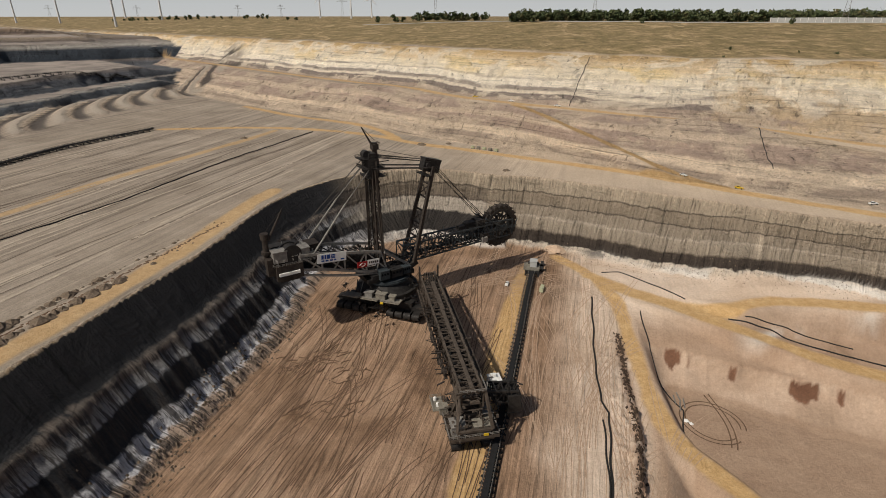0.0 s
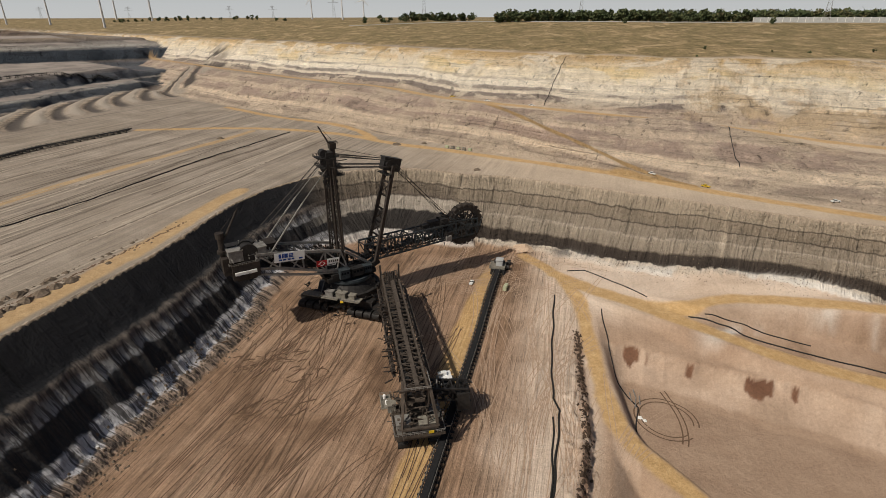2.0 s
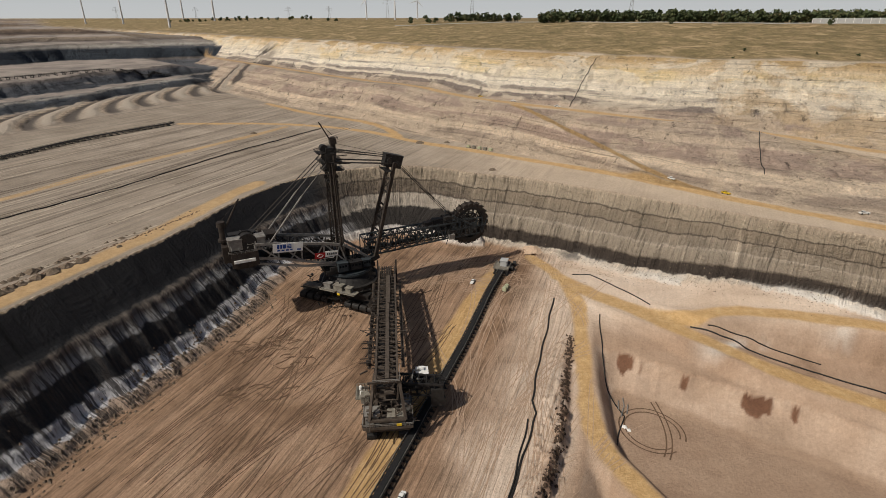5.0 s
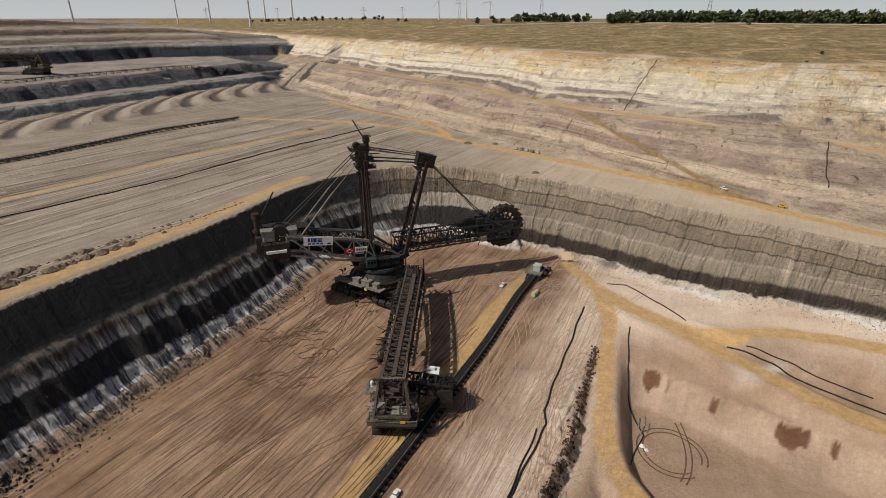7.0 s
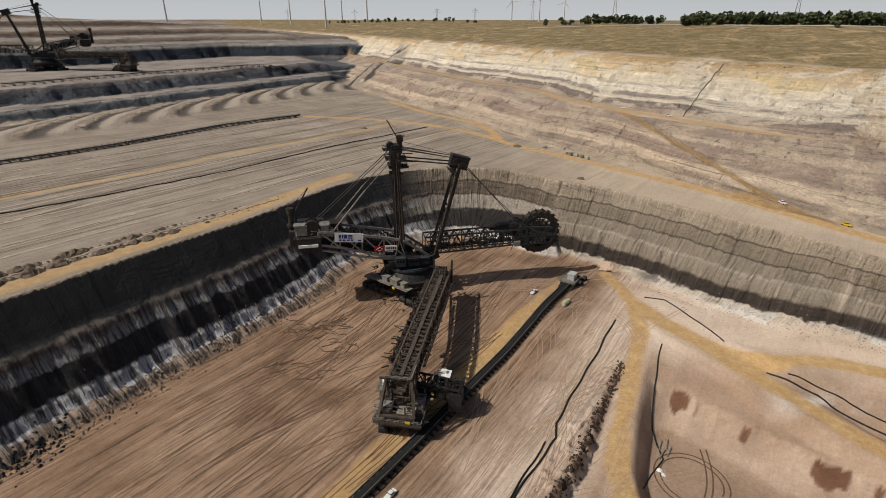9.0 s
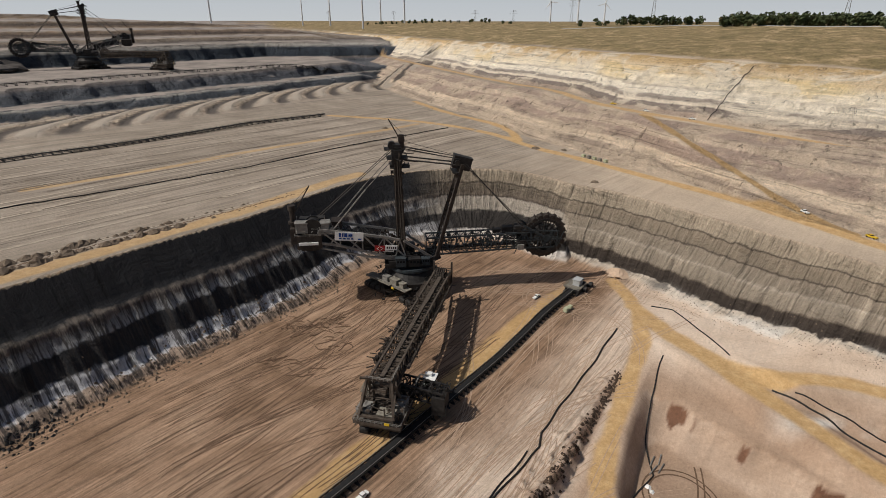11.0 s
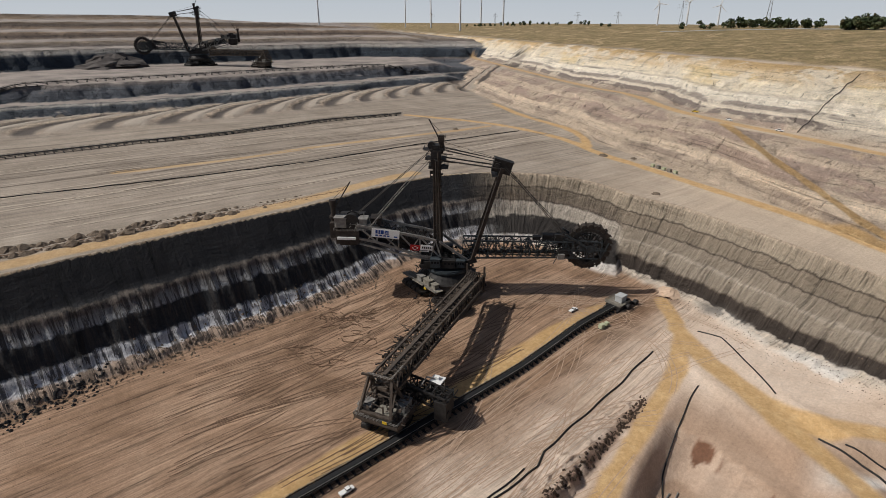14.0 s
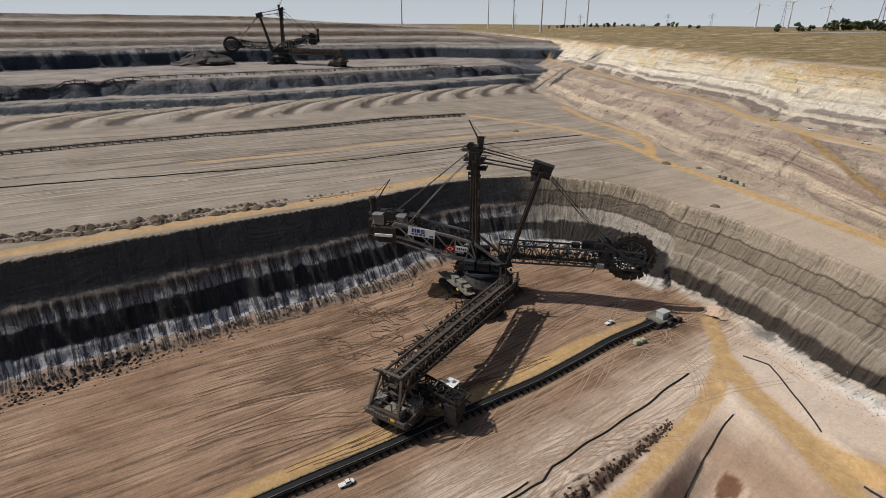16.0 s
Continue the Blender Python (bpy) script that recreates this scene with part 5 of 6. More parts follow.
# ---- belt conveyor on the mine floor ----
def conveyor(name, pts, label, width, frame_h, step, lift=0.0, parts=True):
    """A belt line with trestles along a path over the ground."""
    C = thing(name, Matrix.Identity(4), label, "conveyor")
    be = MB()
    fr, tr = {-1: MB(), 1: MB()}, {-1: MB(), 1: MB()}
    P = []
    w = width / 2
    t = MB()
    for k in (-1, 1):
        t.beam((w * k, 0, -0.3), (w * k, 0, frame_h * 1.25), 0.28)
        t.beam((w * k * 1.5, 0, -0.3), (w * k, 0, frame_h * 0.9), 0.22)
    t.beam((-w, 0, frame_h * 0.8), (w, 0, frame_h * 0.8), 0.25)
    t.beam((-w * 1.6, 0, 0.1), (w * 1.6, 0, 0.1), 0.8, 0.4)
    trestle = t.mesh("trestle", M_DARK)
    for (ax, ay), (bx, by) in zip(pts[:-1], pts[1:]):
        n = max(1, int(math.hypot(bx - ax, by - ay) / step))
        P += [(ax + (bx - ax) * i / n, ay + (by - ay) * i / n) for i in range(n)]
    P.append(pts[-1])
    Z = terrain(np.array([p[0] for p in P], np.float32), np.array([p[1] for p in P], np.float32))[0]
    Q = [Vector((p[0], p[1], float(z) + lift)) for p, z in zip(P, Z)]
    for i, (a, b) in enumerate(zip(Q[:-1], Q[1:])):
        ax = (b - a).normalized()
        s = ax.cross(Vector((0, 0, 1))).normalized() * width / 2
        up = Vector((0, 0, frame_h))
        be.beam(a + up, b + up, width * 0.62, 0.25)
        be.beam(a + up * 0.4, b + up * 0.4, width * 0.55, 0.15)
        for k in (-1, 1):
            fr[k].beam(a + up * 0.9 + s * k, b + up * 0.9 + s * k, 0.28, 0.45)
            tr[k].beam(a + up * 1.3 + s * k * 0.9, b + up * 1.3 + s * k * 0.9, 0.14)
        part("trestle", trestle, None, C, "", Matrix.Translation(a) @ Matrix.Rotation(math.atan2(ax.y, ax.x) - math.pi / 2, 4, "Z"))
    part("belt", be, M_RUBBER, C)
    for k in (-1, 1):
        part("stringer", fr[k], M_DARK, C)
        part("hand_rail", tr[k], M_GREY if parts else M_RUST, C)
    return C


conveyor("belt_conveyor", [(-10, 40), (7, 104), (30, 199), (51.5, 286)], "long black belt conveyor on steel trestles across the floor", 3.6, 2.2, 3.0)
conveyor("belt_conveyor", [(-395, 100), (-355, 261), (-328, 332), (-306, 441), (-272, 516)], "dark belt conveyor line across the grey plateau", 4.0, 2.2, 6.0, 0.2, False)
conveyor("belt_conveyor", [(-590, 60), (-560, 200), (-533, 380), (-482, 610), (-418, 771)], "distant dark belt conveyor line on the upper bench", 4.0, 2.6, 9.0, 0.4, False)


def drive_station(m):
    D = thing("conveyor_tail_station", m, "white housing on dark steel at the conveyor's end", "conveyor station")
    b = MB()
    b.box((0, 0, 1.2), (8, 12, 2.0))
    b.tube((-3.2, 4, 2.6), (3.2, 4, 2.6), 1.5, 14)
    for x in (-3.6, 3.6):
        b.beam((x, -8, 0.4), (x, 8, 0.8), 0.9, 1.4)
    part("station_frame", b, M_DARK, D)
    b = MB()
    b.box((-0.5, -0.5, 2.6), (9, 10, 0.35))
    b.rail([(-5, -5.5, 2.8), (4, -5.5, 2.8), (4, 4.5, 2.8)], 1.1, 1.4, 0.12)
    b.rail([(-5, -5.5, 2.8), (-5, 4.5, 2.8)], 1.1, 1.4, 0.12)
    part("platform", b, M_PALE, D)
    b = MB()
    b.box((0.3, 0.6, 4.4), (3.8, 4.6, 3.2))
    b.prism([(-1.9, -2.0), (2.5, -2.0), (2.5, 3.2), (-1.9, 3.2)], 6.0, 6.3)
    part("housing", b, M_CONC, D, "pale blue-white metal housing")
    for y in (-3.5, 3.5):
        b = MB()
        b.tube((4.2, y + 4, 1.4), (6.0, y + 4, 1.4), 1.6, 14)
        part("wheel", b, M_DARK, D)


drive_station(Matrix.Translation((52.8, 291, height(52.8, 291) - 0.1)) @ Matrix.Rotation(radians(-13), 4, "Z"))


# ---- vehicles and small equipment ----
def pickup(m, mat, label, group=""):
    V = thing("pickup_truck", m, label, "pickup truck", group)
    b = MB()
    b.prism([(-2.6, -0.9), (2.4, -0.9), (2.6, -0.6), (2.6, 0.6), (2.4, 0.9), (-2.6, 0.9)], 0.5, 1.05)
    b.prism([(-0.4, -0.8), (1.5, -0.8), (1.5, 0.8), (-0.4, 0.8)], 1.05, 1.2)
    b.prism([(-0.3, -0.72), (1.1, -0.72), (1.1, 0.72), (-0.3, 0.72)], 1.65, 1.75)
    body = part("body", b, mat, V)
    b = MB()
    b.prism([(-0.35, -0.76), (1.3, -0.76), (1.3, 0.76), (-0.35, 0.76)], 1.2, 1.65)
    part("windows", b, M_GLASS, body)
    for x in (-1.7, 1.6):
        for y in (-0.85, 0.85):
            b = MB()
            b.tube((x, y - 0.12, 0.4), (x, y + 0.12, 0.4), 0.4, 12)
            part("wheel", b, M_RUBBER, V)


def on_ground(x, y, rz=0.0, dz=0.0):
    return Matrix.Translation((x, y, height(x, y) + dz)) @ Matrix.Rotation(radians(rz), 4, "Z")


pickup(on_ground(35.7, 272.5, 75), M_WHITE, "white pickup truck parked on the sandy haul road")
pickup(on_ground(19.6, 126, 76), M_WHITE, "white pickup truck parked beside the belt conveyor")
for i, (x, y) in enumerate(((158, 349), (183, 325), (60, 492), (95, 464), (30, 522), (240, 290))):
    pickup(on_ground(x, y, 120 + 13 * i), (M_WHITE, M_YELLOW, M_WHITE)[i % 3], "small service truck beside the bench road" if i < 2 else "distant service truck on the bench", "service trucks")


def container(m, size, mat, label, group=""):
    K = thing("equipment_box", m, label, "container", group)
    b = MB()
    b.box((0, 0, size[2] / 2 + 0.3), size)
    for i in range(6):
        x = -size[0] / 2 + (i + 0.5) * size[0] / 6
        b.box((x, 0, size[2] / 2 + 0.3), (size[0] / 14, size[1] + 0.12, size[2] * 0.9))
    part("shell", b, mat, K)
    b = MB()
    b.box((0, size[1] * 0.3, 0.15), (size[0] + 0.8, 0.3, 0.3))
    b.box((0, -size[1] * 0.3, 0.15), (size[0] + 0.8, 0.3, 0.3))
    part("skid", b, M_DARK, K)


container(on_ground(53.5, 264, 70), (2.6, 2.0, 2.1), M_GREENB, "pale green equipment box on skids", "equipment boxes")
container(on_ground(54.6, 267.5, 70), (2.0, 1.8, 1.8), M_GREENB, "pale green equipment box on skids", "equipment boxes")
for i in range(5):
    container(on_ground(24 + i * 4.5, 437.5 - i * 2.6, -31), (2.6, 2.0, 1.9), M_PALE if i % 2 else M_GREENB, "small pale container beside the bench road", "roadside containers")


def blob(mb, c, r, h, n=9, rings=3, rnd=None):
    """An uneven heap."""
    k = len(mb.v)
    for j in range(rings):
        t = j / rings
        for i in range(n):
            a = 2 * math.pi * i / n + rnd.random() * 0.4
            rr = r * (1 - t ** 1.7) * (0.75 + 0.5 * rnd.random())
            mb.v.append((c[0] + rr * math.cos(a), c[1] + rr * math.sin(a), c[2] - 0.3 + h * t * (0.8 + 0.4 * rnd.random())))
    mb.v.append((c[0] + 0.15 * r, c[1], c[2] + h * 0.92))
    for j in range(rings - 1):
        mb.f += [(k + j * n + i, k + j * n + (i + 1) % n, k + (j + 1) * n + (i + 1) % n, k + (j + 1) * n + i) for i in range(n)]
    mb.f += [(k + (rings - 1) * n + i, k + (rings - 1) * n + (i + 1) % n, k + rings * n) for i in range(n)]


# rows of tipped spoil along the crest, with the trench between them
rnd = random.Random(5)
SPOIL = [(-196, 20), (-177, 79), (-161, 112), (-152, 147), (-139, 188), (-124, 234), (-114, 268)]


def along_line(pts, step):
    out = []
    for (ax, ay), (bx, by) in zip(pts[:-1], pts[1:]):
        n = max(1, int(math.hypot(bx - ax, by - ay) / step))
        for i in range(n):
            t = i / n
            out.append((ax + (bx - ax) * t, ay + (by - ay) * t, bx - ax, by - ay))
    return out


spots = []
for side, step in ((-4.6, 3.4), (3.4, 3.0), (0.0, 1.2)):
    for x, y, dx, dy in along_line(SPOIL, step):
        L_ = math.hypot(dx, dy)
        fade = min(1.0, max(0.25, (285 - y) / 120))
        if side == 3.4 and y > 205 and rnd.random() < 0.7:
            continue
        o = side + rnd.uniform(-0.8, 0.8)
        spots.append((x - dy / L_ * -o, y + dx / L_ * -o, side, fade))
zs = terrain(np.array([p[0] for p in spots], np.float32), np.array([p[1] for p in spots], np.float32))[0]
flat_mb = MB()
group_n = 0
for (x, y, side, fade), z in zip(spots, zs):
    r = rnd.choice((1.4, 2.0, 2.7, 3.8)) * rnd.uniform(0.85, 1.15) * fade
    if side == 0.0:
        blob(flat_mb, (x, y, float(z)), rnd.uniform(1.2, 2.0), 0.3, 7, 2, rnd)
        continue
    b = MB()
    blob(b, (0, 0, 0), r, r * rnd.uniform(0.55, 0.8), 9, 3, rnd)
    tagged(part("spoil_heap", b, M_CLOD, None, "", Matrix.Translation((x, y, float(z)))), "tipped heap of grey-brown spoil near the crest", "spoil heap", "spoil heaps along the crest")
tagged(part("trench_soil", flat_mb, M_TRACK), "dark turned soil of a shallow trench", "soil", kind="stuff")


# clods at the toe of the shaded face and along the broken edge beside the pit road
def clods(name, pts, spread, count, rmin, rmax, mat, label, seed):
    r_ = random.Random(seed)
    base = along_line(pts, 1.0)
    P = []
    for _ in range(count):
        x, y, dx, dy = r_.choice(base)
        P.append((x + r_.gauss(0, spread), y + r_.gauss(0, spread), r_.uniform(rmin, rmax)))
    Z = terrain(np.array([p[0] for p in P], np.float32), np.array([p[1] for p in P], np.float32))[0]
    mb = MB()
    for (x, y, r), z in zip(P, Z):
        blob(mb, (x, y, float(z)), r, r * r_.uniform(0.6, 1.2), 6, 2, r_)
    tagged(part(name, mb, mat), label, "rubble", kind="stuff")


clods("rubble", [(-112, 57), (-105, 100), (-98, 140), (-90, 178), (-80, 215), (-70, 250)], 3.5, 900, 0.25, 0.9, M_CLOD, "loose clods of earth at the foot of the face", 3)
clods("rubble", [(-110, 60), (-106, 90), (-104, 110)], 3.0, 260, 0.3, 1.1, M_DARK, "black lumps of coal at the foot of the face", 4)
clods("rubble", [(85, 228), (78.5, 190), (73.5, 161), (65.5, 134), (53.5, 90)], 1.0, 700, 0.3, 0.95, simple("dark_brown_clods", (0.06, 0.04, 0.028), 0.95), "dark brown clods along a broken edge", 6)
clods("rubble", [(70, 318), (95, 300), (130, 283), (165, 268), (215, 250)], 4.5, 900, 0.15, 0.5, M_CLOD, "loose clods at the foot of the sunlit face", 8)
clods("rubble", [(-50, 215), (-72, 195), (-62, 206), (-48, 190)], 1.6, 160, 0.25, 0.7, simple("damp_clods", (0.11, 0.07, 0.047), 0.95), "damp scraped clods on the floor", 9)
rr = random.Random(21)
b = MB()
blob(b, (0, 0, 0), 6.5, 3.2, 16, 4, rr)
tagged(part("sand_heap", b, simple("pale_sand", (0.50, 0.37, 0.27), 0.95, 0, 0.15), None, "", on_ground(71, 318)), "pale sand heap beside the haul road", "sand heap")
for x, y, r in ((-18, 452, 4), (44, 372, 3), (-175, 480, 3.5), (5, 455, 3)):
    b = MB()
    blob(b, (0, 0, 0), r, r * 0.5, 12, 3, rr)
    tagged(part("earth_heap", b, M_CLOD, None, "", on_ground(x, y)), "small heap of earth on the plateau", "earth heap", "plateau heaps")


# ---- cables and hoses on the ground ----
def cable(pts, r, label, lift=0.15):
    P = []
    for x, y, dx, dy in along_line(pts, 2.5):
        P.append((x + math.sin(x * 0.3 + y * 0.21) * 0.35, y + math.cos(y * 0.27) * 0.3))
    Z = terrain(np.array([p[0] for p in P], np.float32), np.array([p[1] for p in P], np.float32))[0]
    mb = MB()
    mb.path([(x, y, float(z) + lift) for (x, y), z in zip(P, Z)], r, 6)
    tagged(part("cable", mb, M_CABLE), label, "cable")


cable([(79, 257), (74, 232), (69, 209), (64, 179), (65.5, 172), (58, 143), (46, 95)], 0.42, "thick black cable lying across the pale sand")
cable([(62, 168), (57, 143), (50, 112)], 0.35, "black cable lying across the pale sand")
cable([(92, 286), (102, 286), (118, 266), (129, 251)], 0.32, "black pipe beside the haul road")
cable([(101, 245), (99, 222), (100, 205), (104, 190), (96, 168)], 0.3, "dark cable along the pit wall")
cable([(143, 237), (165, 228), (190, 218), (225, 206), (260, 190)], 0.4, "black pipe along the lower road")
cable([(150, 236), (172, 230), (200, 222)], 0.3, "black pipe along the lower road")
cable([(-320, 10), (-290, 80), (-262, 140), (-241, 187), (-215, 236), (-188, 302), (-160, 400), (-120, 510)], 0.38, "long dark cable across the plateau", 0.3)
cable([(207, 335), (212, 356), (222, 386), (230, 400)], 0.28, "black hose down the sandy slope", 0.4)
cable([(131, 516), (122, 497), (112, 478), (104, 462)], 0.28, "dark drain line down the pale slope", 0.4)

# pipes and a wrapped bundle on the pit floor
for i in range(4):
    b = MB()
    b.tube((-3, 0, 0.3), (3, 0, 0.3), 0.28, 8)
    tagged(part("pipe", b, M_GREY, None, "", on_ground(104 + (i % 2) * 3 - i * 0.4, 193 + i * 2.2, 70 + i * 5)), "grey pipe lying on the pit floor", "pipe", "pipes on the pit floor")
b = MB()
blob(b, (0, 0, 0), 1.6, 1.0, 9, 3, rr)
blob(b, (1.4, -1.8, 0), 1.2, 0.8, 9, 3, rr)
tagged(part("wrapped_bundle", b, M_WHITE, None, "", on_ground(103, 184)), "white wrapped bundle lying on the pit floor", "bundle")


# ---- wheel tracks pressed into the floor ----
def tracks(name, seed, count, box, heading, curl, mat, label, gauge=1.0, wide=0.35):
    r_ = random.Random(seed)
    P, runs = [], []
    for _ in range(count):
        x, y = r_.uniform(box[0], box[2]), r_.uniform(box[1], box[3])
        a = radians(heading + r_.gauss(0, 5))
        k = r_.gauss(0, curl)
        n = r_.randint(14, 46)
        run = []
        for i in range(n):
            a += k + r_.gauss(0, 0.012)
            x, y = x + 2.0 * math.cos(a), y + 2.0 * math.sin(a)
            run.append((x, y, a))
        runs.append(run)
    mb = MB()
    for run in runs:
        for side in (-gauge, gauge):
            L_ = [(x - math.sin(a) * side, y + math.cos(a) * side, a) for x, y, a in run]
            xs = np.array([[p[0] - math.sin(p[2]) * wide, p[0] + math.sin(p[2]) * wide] for p in L_], np.float32)
            ys = np.array([[p[1] + math.cos(p[2]) * wide, p[1] - math.cos(p[2]) * wide] for p in L_], np.float32)
            Z, kk = terrain(xs, ys)
            ok = (kk["dA"] > 36).all(1) & (np.abs(Z[:, 0] - Z[:, 1]) < 0.4)
            k0 = len(mb.v)
            for i in range(len(L_)):
                for j in (0, 1):
                    mb.v.append((float(xs[i, j]), float(ys[i, j]), float(Z[i, j]) + 0.10))
            for i in range(len(L_) - 1):
                if ok[i] and ok[i + 1]:
                    mb.f.append((k0 + 2 * i, k0 + 2 * i + 1, k0 + 2 * i + 3, k0 + 2 * i + 2))
    tagged(part(name, mb, mat), label, "wheel tracks", kind="stuff")


M_PTRACK = simple("dry_track_soil", (0.40, 0.285, 0.205), 0.95, 0.0, 0.3, 0.8)
tracks("wheel_tracks", 1, 52, (-85, 95, 10, 225), 74, 0.010, M_TRACK, "dark wheel and crawler tracks pressed into damp sand", 1.1, 0.17)
tracks("wheel_tracks", 2, 60, (32, 90, 72, 240), 77, 0.012, M_PTRACK, "brown wheel tracks curving over pale sand", 1.0, 0.15)
tracks("wheel_tracks", 3, 25, (-5, 255, 60, 300), 30, 0.05, M_PTRACK, "wheel tracks curving round the excavator", 1.0, 0.15)
tracks("wheel_tracks", 4, 2, (112, 165, 125, 180), 60, 0.12, M_TRACK, "curved wheel tracks on the pit floor", 1.1, 0.3)


def groove_lines(name, seed, count, box, heading, mat, label, wide):
    """Long shallow ruts that run nearly parallel."""
    r_ = random.Random(seed)
    mb = MB()
    for _ in range(count):
        x, y = r_.uniform(box[0], box[2]), r_.uniform(box[1], box[3])
        a = radians(heading + r_.gauss(0, 2.5))
        k = r_.gauss(0, 0.002)
        w = wide * r_.uniform(0.5, 1.4)
        pts = []
        for i in range(r_.randint(12, 60)):
            a += k
            x, y = x + 5 * math.cos(a), y + 5 * math.sin(a)
            pts.append((x, y, a))
        xs = np.array([[p[0] - math.sin(p[2]) * w, p[0] + math.sin(p[2]) * w] for p in pts], np.float32)
        ys = np.array([[p[1] + math.cos(p[2]) * w, p[1] - math.cos(p[2]) * w] for p in pts], np.float32)
        Z, kk = terrain(xs, ys)
        ok = (kk["dA"] < -14).all(1) & (kk["td"] < -80).all(1) & (kk["tb"] < -10).all(1)
        k0 = len(mb.v)
        for i in range(len(pts)):
            for j in (0, 1):
                mb.v.append((float(xs[i, j]), float(ys[i, j]), float(Z[i, j]) + 0.16))
        mb.f += [(k0 + 2 * i, k0 + 2 * i + 1, k0 + 2 * i + 3, k0 + 2 * i + 2) for i in range(len(pts) - 1) if ok[i] and ok[i + 1]]
    tagged(part(name, mb, mat), label, "wheel ruts", kind="stuff")


groove_lines("wheel_ruts", 31, 46, (-360, 60, -130, 420), 72, simple("dark_rut_soil", (0.17, 0.135, 0.105), 0.95, 0, 0.3, 0.5), "long dark ruts across the grey plateau", 0.45)
groove_lines("wheel_ruts", 32, 34, (-360, 60, -130, 420), 72, simple("pale_rut_soil", (0.42, 0.355, 0.285), 0.95, 0, 0.2, 0.5), "long pale ruts across the grey plateau", 0.8)

r9 = random.Random(77)
scr = MB()
for cx, cy, n, a0, rad in ((-52, 172, 16, 20, 7), (-60, 205, 22, 10, 12), (-47, 196, 10, 60, 8)):
    for i in range(n):
        a = radians(a0 + r9.gauss(0, 25))
        x, y = cx + r9.gauss(0, rad), cy + r9.gauss(0, rad * 0.5)
        pts = []
        for k in range(r9.randint(4, 9)):
            a += r9.gauss(0, 0.25)
            x, y = x + 1.1 * math.cos(a), y + 1.1 * math.sin(a)
            pts.append((x, y))
        zz = terrain(np.array([p[0] for p in pts], np.float32), np.array([p[1] for p in pts], np.float32))[0]
        scr.path([(p[0], p[1], float(z) + 0.1) for p, z in zip(pts, zz)], 0.26, 5)
tagged(part("scraped_soil", scr, M_TRACK), "dark ridges of scraped damp soil on the floor", "soil", kind="stuff")

# ---- the second excavator on the upper bench ----
fx, fy = -668, 532
far = copy_thing(ex, Matrix.Translation((fx, fy, height(fx, fy) - 0.2)) @ Matrix.Rotation(radians(228), 4, "Z"))
tagged(far, "second large bucket wheel excavator far away on the upper bench", "excavator")
far2 = copy_thing(lb, Matrix.Translation((-560, 560, height(-560, 560) - 0.2)) @ Matrix.Rotation(radians(105), 4, "Z"))
tagged(far2, "distant lattice loading bridge with crawler unit on the upper bench", "loading bridge")
b = MB()
blob(b, (0, 0, 0), 45, 20, 22, 6, rr)
tagged(part("spoil_mound", b, simple("dark_spoil", (0.085, 0.075, 0.07), 0.95, 0, 0.3, 0.1), None, "", on_ground(-735, 440)), "large dark mound of spoil on the upper bench", "spoil mound")


# ---- skyline: turbines, pylons, woods, sound barrier ----
def turbine(d, az, hub, blade, spin):
    a = radians(az)
    x, y = d * math.sin(a), d * math.cos(a)
    T = thing("wind_turbine", Matrix.Translation((x, y, height(x, y) - 2)), "tall off-white wind turbine standing beyond the mine", "wind turbine", "wind turbines on the skyline")
    b = MB()
    b.tube((0, 0, 0), (0, 0, hub), 3.0, 14, 1.6)
    part("tower", b, M_TURB, T)
    b = MB()
    b.box((0, 1, hub + 1.2), (3.6, 9, 3.6))
    b.tube((0, -3.5, hub + 1.2), (0, -6, hub + 1.2), 1.6, 10, 0.5)
    part("nacelle", b, M_TURB, T)
    for k in range(3):
        b = MB()
        t = spin + k * 2 * math.pi / 3
        c, s = math.cos(t), math.sin(t)
        b.v += [(c * r - s * w, -5 + th, hub + 1.2 + s * r + c * w) for r, w0, th0 in ((1.5, 1.0, 0.5), (blade * 0.2, 2.0, 0.4), (blade, 0.3, 0.1)) for w, th in ((-w0, 0), (0, th0), (w0, 0), (0, -th0))]
        for j in range(2):
            b.f += [(j * 4 + i, j * 4 + (i + 1) % 4, j * 4 + 4 + (i + 1) % 4, j * 4 + 4 + i) for i in range(4)]
        b.f += [(3, 2, 1, 0), (8, 9, 10, 11)]
        part("blade", b, M_TURB, T)


for i, (d, az, hub) in enumerate(((1880, -25.37, 112), (2250, -28.15, 118), (1620, -28.99, 112), (2150, -32.92, 118), (2450, -35.82, 118), (2180, -11.67, 70), (1920, -8.77, 66), (2300, -6.84, 66), (1900, -43.5, 112))):
    turbine(d, az, hub, 40 if hub > 100 else 32, 0.4 + i * 0.73)


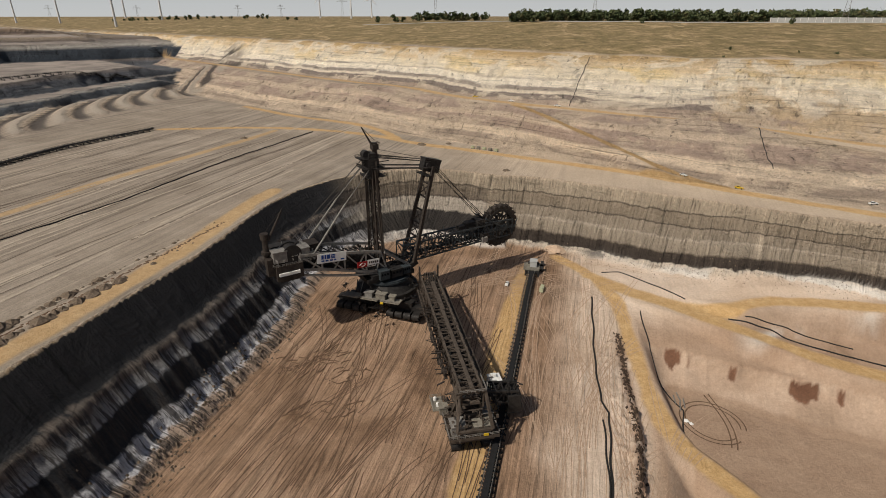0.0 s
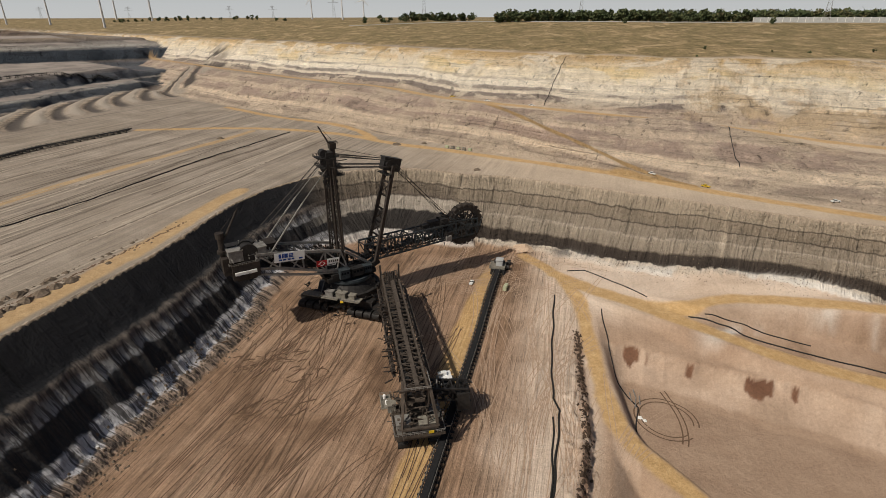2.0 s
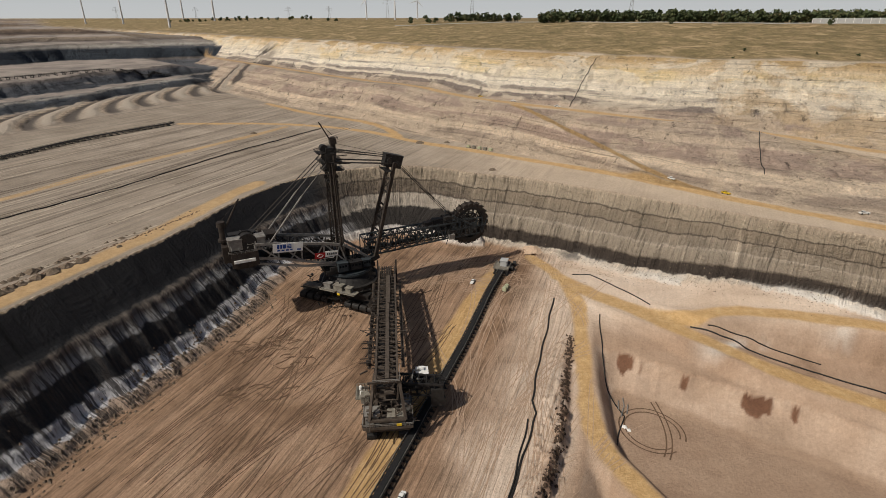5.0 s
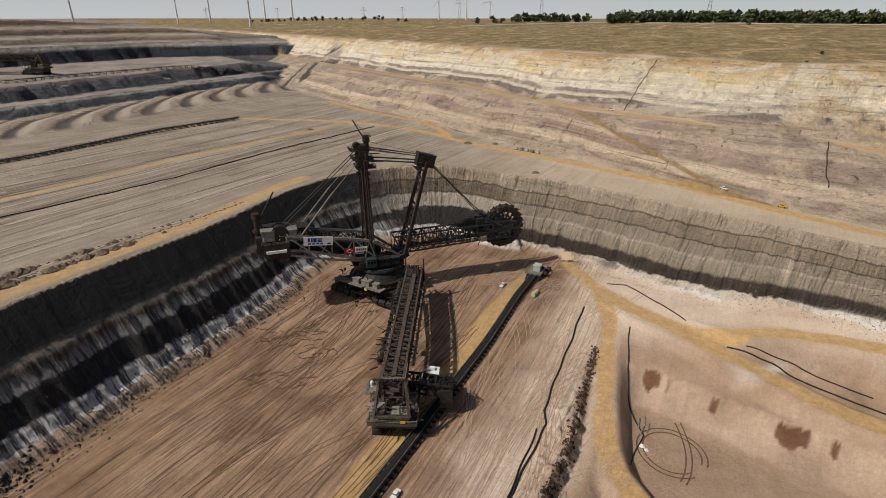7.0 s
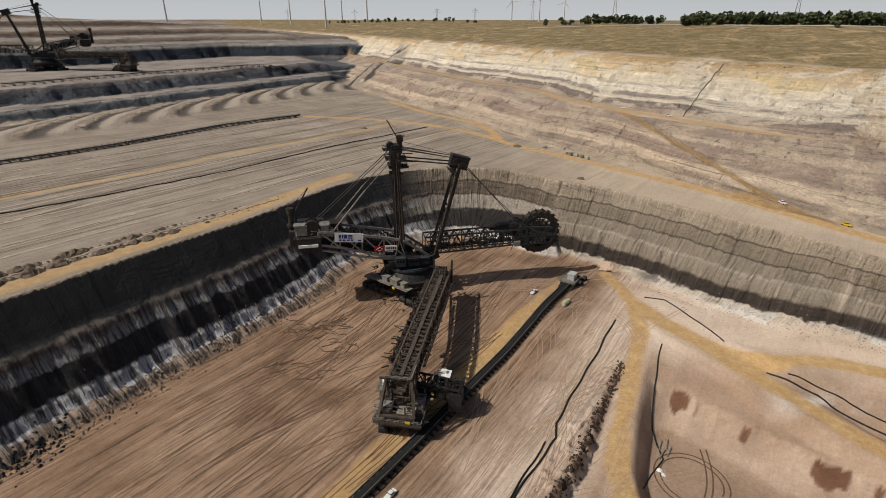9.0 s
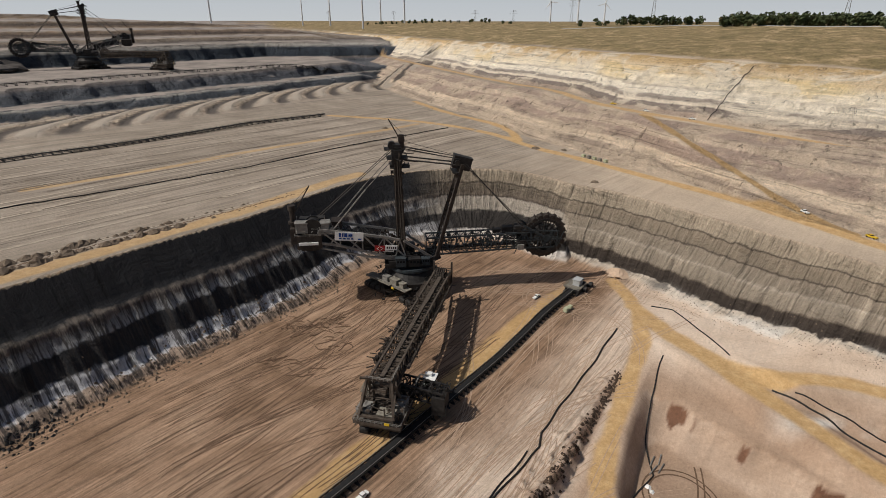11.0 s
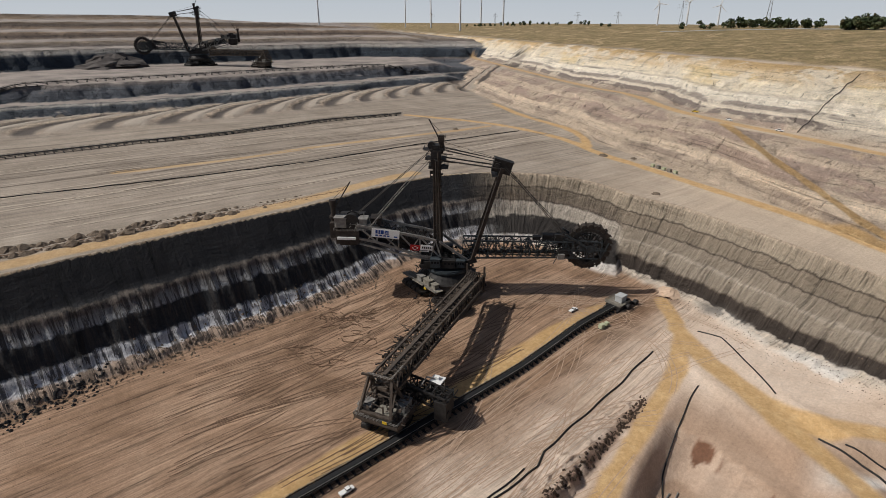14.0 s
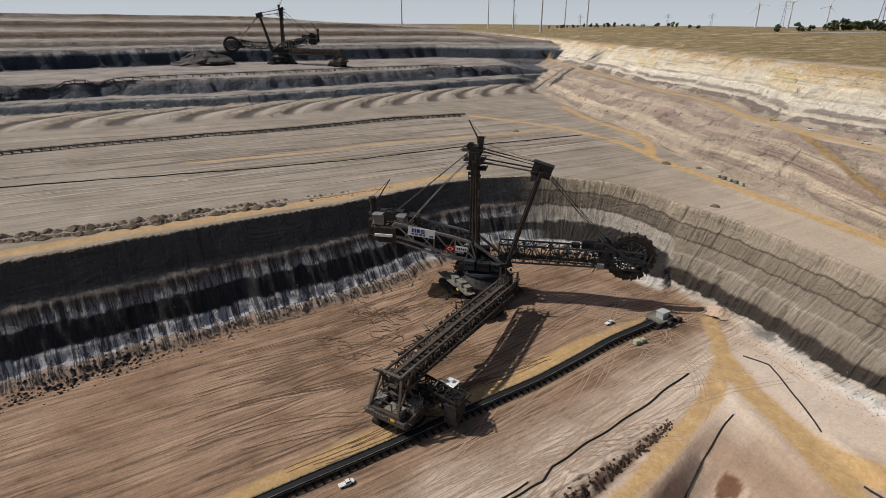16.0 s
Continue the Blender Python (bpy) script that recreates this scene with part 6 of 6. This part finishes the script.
def pylon(d, az, h, w):
    a = radians(az)
    x, y = d * math.sin(a), d * math.cos(a)
    P = thing("lattice_pylon", Matrix.Translation((x, y, height(x, y) - 1)) @ Matrix.Rotation(-a, 4, "Z"), "thin grey lattice pylon on the horizon", "pylon", "pylons on the skyline")
    b = MB()
    n = 8
    for i in range(n):
        t0, t1 = i / n, (i + 1) / n
        w0, w1 = w * (1 - 0.85 * t0), w * (1 - 0.85 * t1)
        c0 = [(-w0, -w0, h * t0), (w0, -w0, h * t0), (w0, w0, h * t0), (-w0, w0, h * t0)]
        c1 = [(-w1, -w1, h * t1), (w1, -w1, h * t1), (w1, w1, h * t1), (-w1, w1, h * t1)]
        for j in range(4):
            b.beam(c0[j], c1[j], 0.35)
            b.beam(c0[j], c1[(j + 1) % 4], 0.22)
    part("lattice_tower", b, M_GREY, P)
    for z, s in ((0.72, 3.6), (0.84, 2.8), (0.95, 1.8)):
        b = MB()
        b.beam((-w * s, 0, h * z), (w * s, 0, h * z), 0.4)
        b.beam((-w * s, 0, h * z), (0, 0, h * (z + 0.05)), 0.25)
        b.beam((w * s, 0, h * z), (0, 0, h * (z + 0.05)), 0.25)
        part("cross_arm", b, M_GREY, P)


for d, az, h, w in ((2600, -27.2, 45, 4), (2700, -33.5, 45, 4), (2300, -19.0, 45, 4), (2200, -15.2, 45, 4), (1300, -0.71, 75, 4), (1150, 14.26, 62, 4), (980, 34.14, 55, 4), (2100, -9.6, 75, 5)):
    pylon(d, az, h, w)


def crown(mb, c, w, h, r_, n=70):
    """Clumps of small leaf faces with an uneven outline."""
    lobes = [(r_.gauss(0, 0.28) * w, r_.gauss(0, 0.28) * w, r_.uniform(0.2, 0.82) * h, r_.uniform(0.28, 0.5) * w) for _ in range(6)]
    for _ in range(n):
        lx, ly, lz, lr = r_.choice(lobes)
        u = Vector((r_.gauss(0, 1), r_.gauss(0, 1), r_.gauss(0, 1))).normalized() * lr * r_.uniform(0.6, 1.05)
        p = Vector((c[0] + lx + u.x, c[1] + ly + u.y, c[2] + max(0.8, lz + u.z * 0.9)))
        s = r_.uniform(0.10, 0.2) * w
        a = Vector((r_.gauss(0, 1), r_.gauss(0, 1), r_.gauss(0, 1))).normalized() * s
        d = a.orthogonal().normalized() * s
        k = len(mb.v)
        mb.v += [tuple(p - a - d * 0.4), tuple(p + a * 0.3 - d), tuple(p + a + d * 0.5), tuple(p - a * 0.2 + d)]
        mb.f.append((k, k + 1, k + 2, k + 3))


def trunk(mb, c, h, r_):
    mb.tube((c[0], c[1], c[2] - 0.5), (c[0] + r_.gauss(0, 0.3), c[1] + r_.gauss(0, 0.3), c[2] + h * 0.6), 0.028 * h, 6, 0.012 * h)
    for _ in range(4):
        a = r_.uniform(0, 6.28)
        z = h * r_.uniform(0.25, 0.5)
        mb.tube((c[0], c[1], c[2] + z), (c[0] + math.cos(a) * h * 0.2, c[1] + math.sin(a) * h * 0.2, c[2] + z + h * 0.2), 0.012 * h, 5, 0.005 * h)


def woods(line, rows, step, hmin, hmax, seed):
    r_ = random.Random(seed)
    lv, tk = MB(), MB()
    P = [(x + r_.gauss(0, step * 0.3), y + k * step * 0.9 + r_.gauss(0, step * 0.3)) for k in range(rows) for x, y, _, _ in along_line(line, step)]
    Z = terrain(np.array([p[0] for p in P], np.float32), np.array([p[1] for p in P], np.float32))[0]
    for (x, y), z in zip(P, Z):
        h = r_.uniform(hmin, hmax)
        crown(lv, (x, y, float(z)), h * 0.62, h, r_, 130)
        trunk(tk, (x, y, float(z)), h, r_)
    W = part("woodland", lv, M_LEAF)
    tagged(W, "distant belt of green woodland along the horizon", "woodland", kind="stuff")
    part("trunks", tk, M_TRUNK, W)


woods([(116, 945), (330, 925), (560, 880), (760, 800), (900, 640)], 3, 7.5, 14, 19, 11)
woods([(-50, 1080), (20, 1090), (80, 1090)], 2, 8, 11, 17, 12)
woods([(-980, 1750), (-760, 1650), (-420, 1500)], 1, 22, 6, 13, 13)


def tree(x, y, h, seed, label):
    r_ = random.Random(seed)
    z = height(x, y)
    T = thing("tree", Matrix.Translation((x, y, z)), label, "tree", "single trees")
    t, l = MB(), MB()
    trunk(t, (0, 0, 0), h, r_)
    crown(l, (0, 0, 0), h * 0.7, h, r_, 160)
    part("trunk", t, M_TRUNK, T)
    part("crown", l, M_LEAF, T)


for i, (x, y, h) in enumerate(((-88, 1080, 13), (-74, 1085, 9), (-120, 1090, 11), (270, 800, 8), (430, 730, 9), (520, 640, 6), (545, 630, 6.5), (600, 600, 6), (-330, 1330, 9), (-350, 1340, 8),
                               (250, 505, 3), (320, 470, 2.6), (372, 470, 3), (295, 480, 2.4), (228, 470, 2.2))):
    tree(x, y, h, 40 + i, "low green bush on the grassy slope" if h < 5 else "dark green tree standing before the horizon")


def barrier(pts):
    B = thing("sound_barrier", Matrix.Identity(4), "pale grey noise barrier wall beside the motorway", "noise barrier")
    S_ = along_line(pts, 9.0)
    Z = [height(x, y) for x, y, _, _ in S_]
    for (a, za), (c, zc) in zip(zip(S_[:-1], Z[:-1]), zip(S_[1:], Z[1:])):
        b = MB()
        b.beam((a[0], a[1], za + 3.4), (c[0], c[1], zc + 3.4), 0.3, 6.2)
        part("panel", b, M_CONC, B)
        b = MB()
        b.beam((a[0], a[1], za - 0.5), (a[0], a[1], za + 7.0), 0.6)
        part("post", b, M_WHITE, B)


barrier([(470, 850), (600, 780), (740, 690), (860, 560)])
conc = MB()
for (x, y, dx, dy), (x2, y2, _, _) in zip(along_line([(-140, 1040), (40, 1010), (300, 870), (480, 790), (700, 650), (860, 500)], 12.0)[:-1], along_line([(-140, 1040), (40, 1010), (300, 870), (480, 790), (700, 650), (860, 500)], 12.0)[1:]):
    conc.beam((x, y, height(x, y) + 0.5), (x2, y2, height(x2, y2) + 0.5), 7.0, 0.9)
tagged(part("road", conc, M_CONC), "pale motorway strip along the edge of the mine", "road", kind="structure")
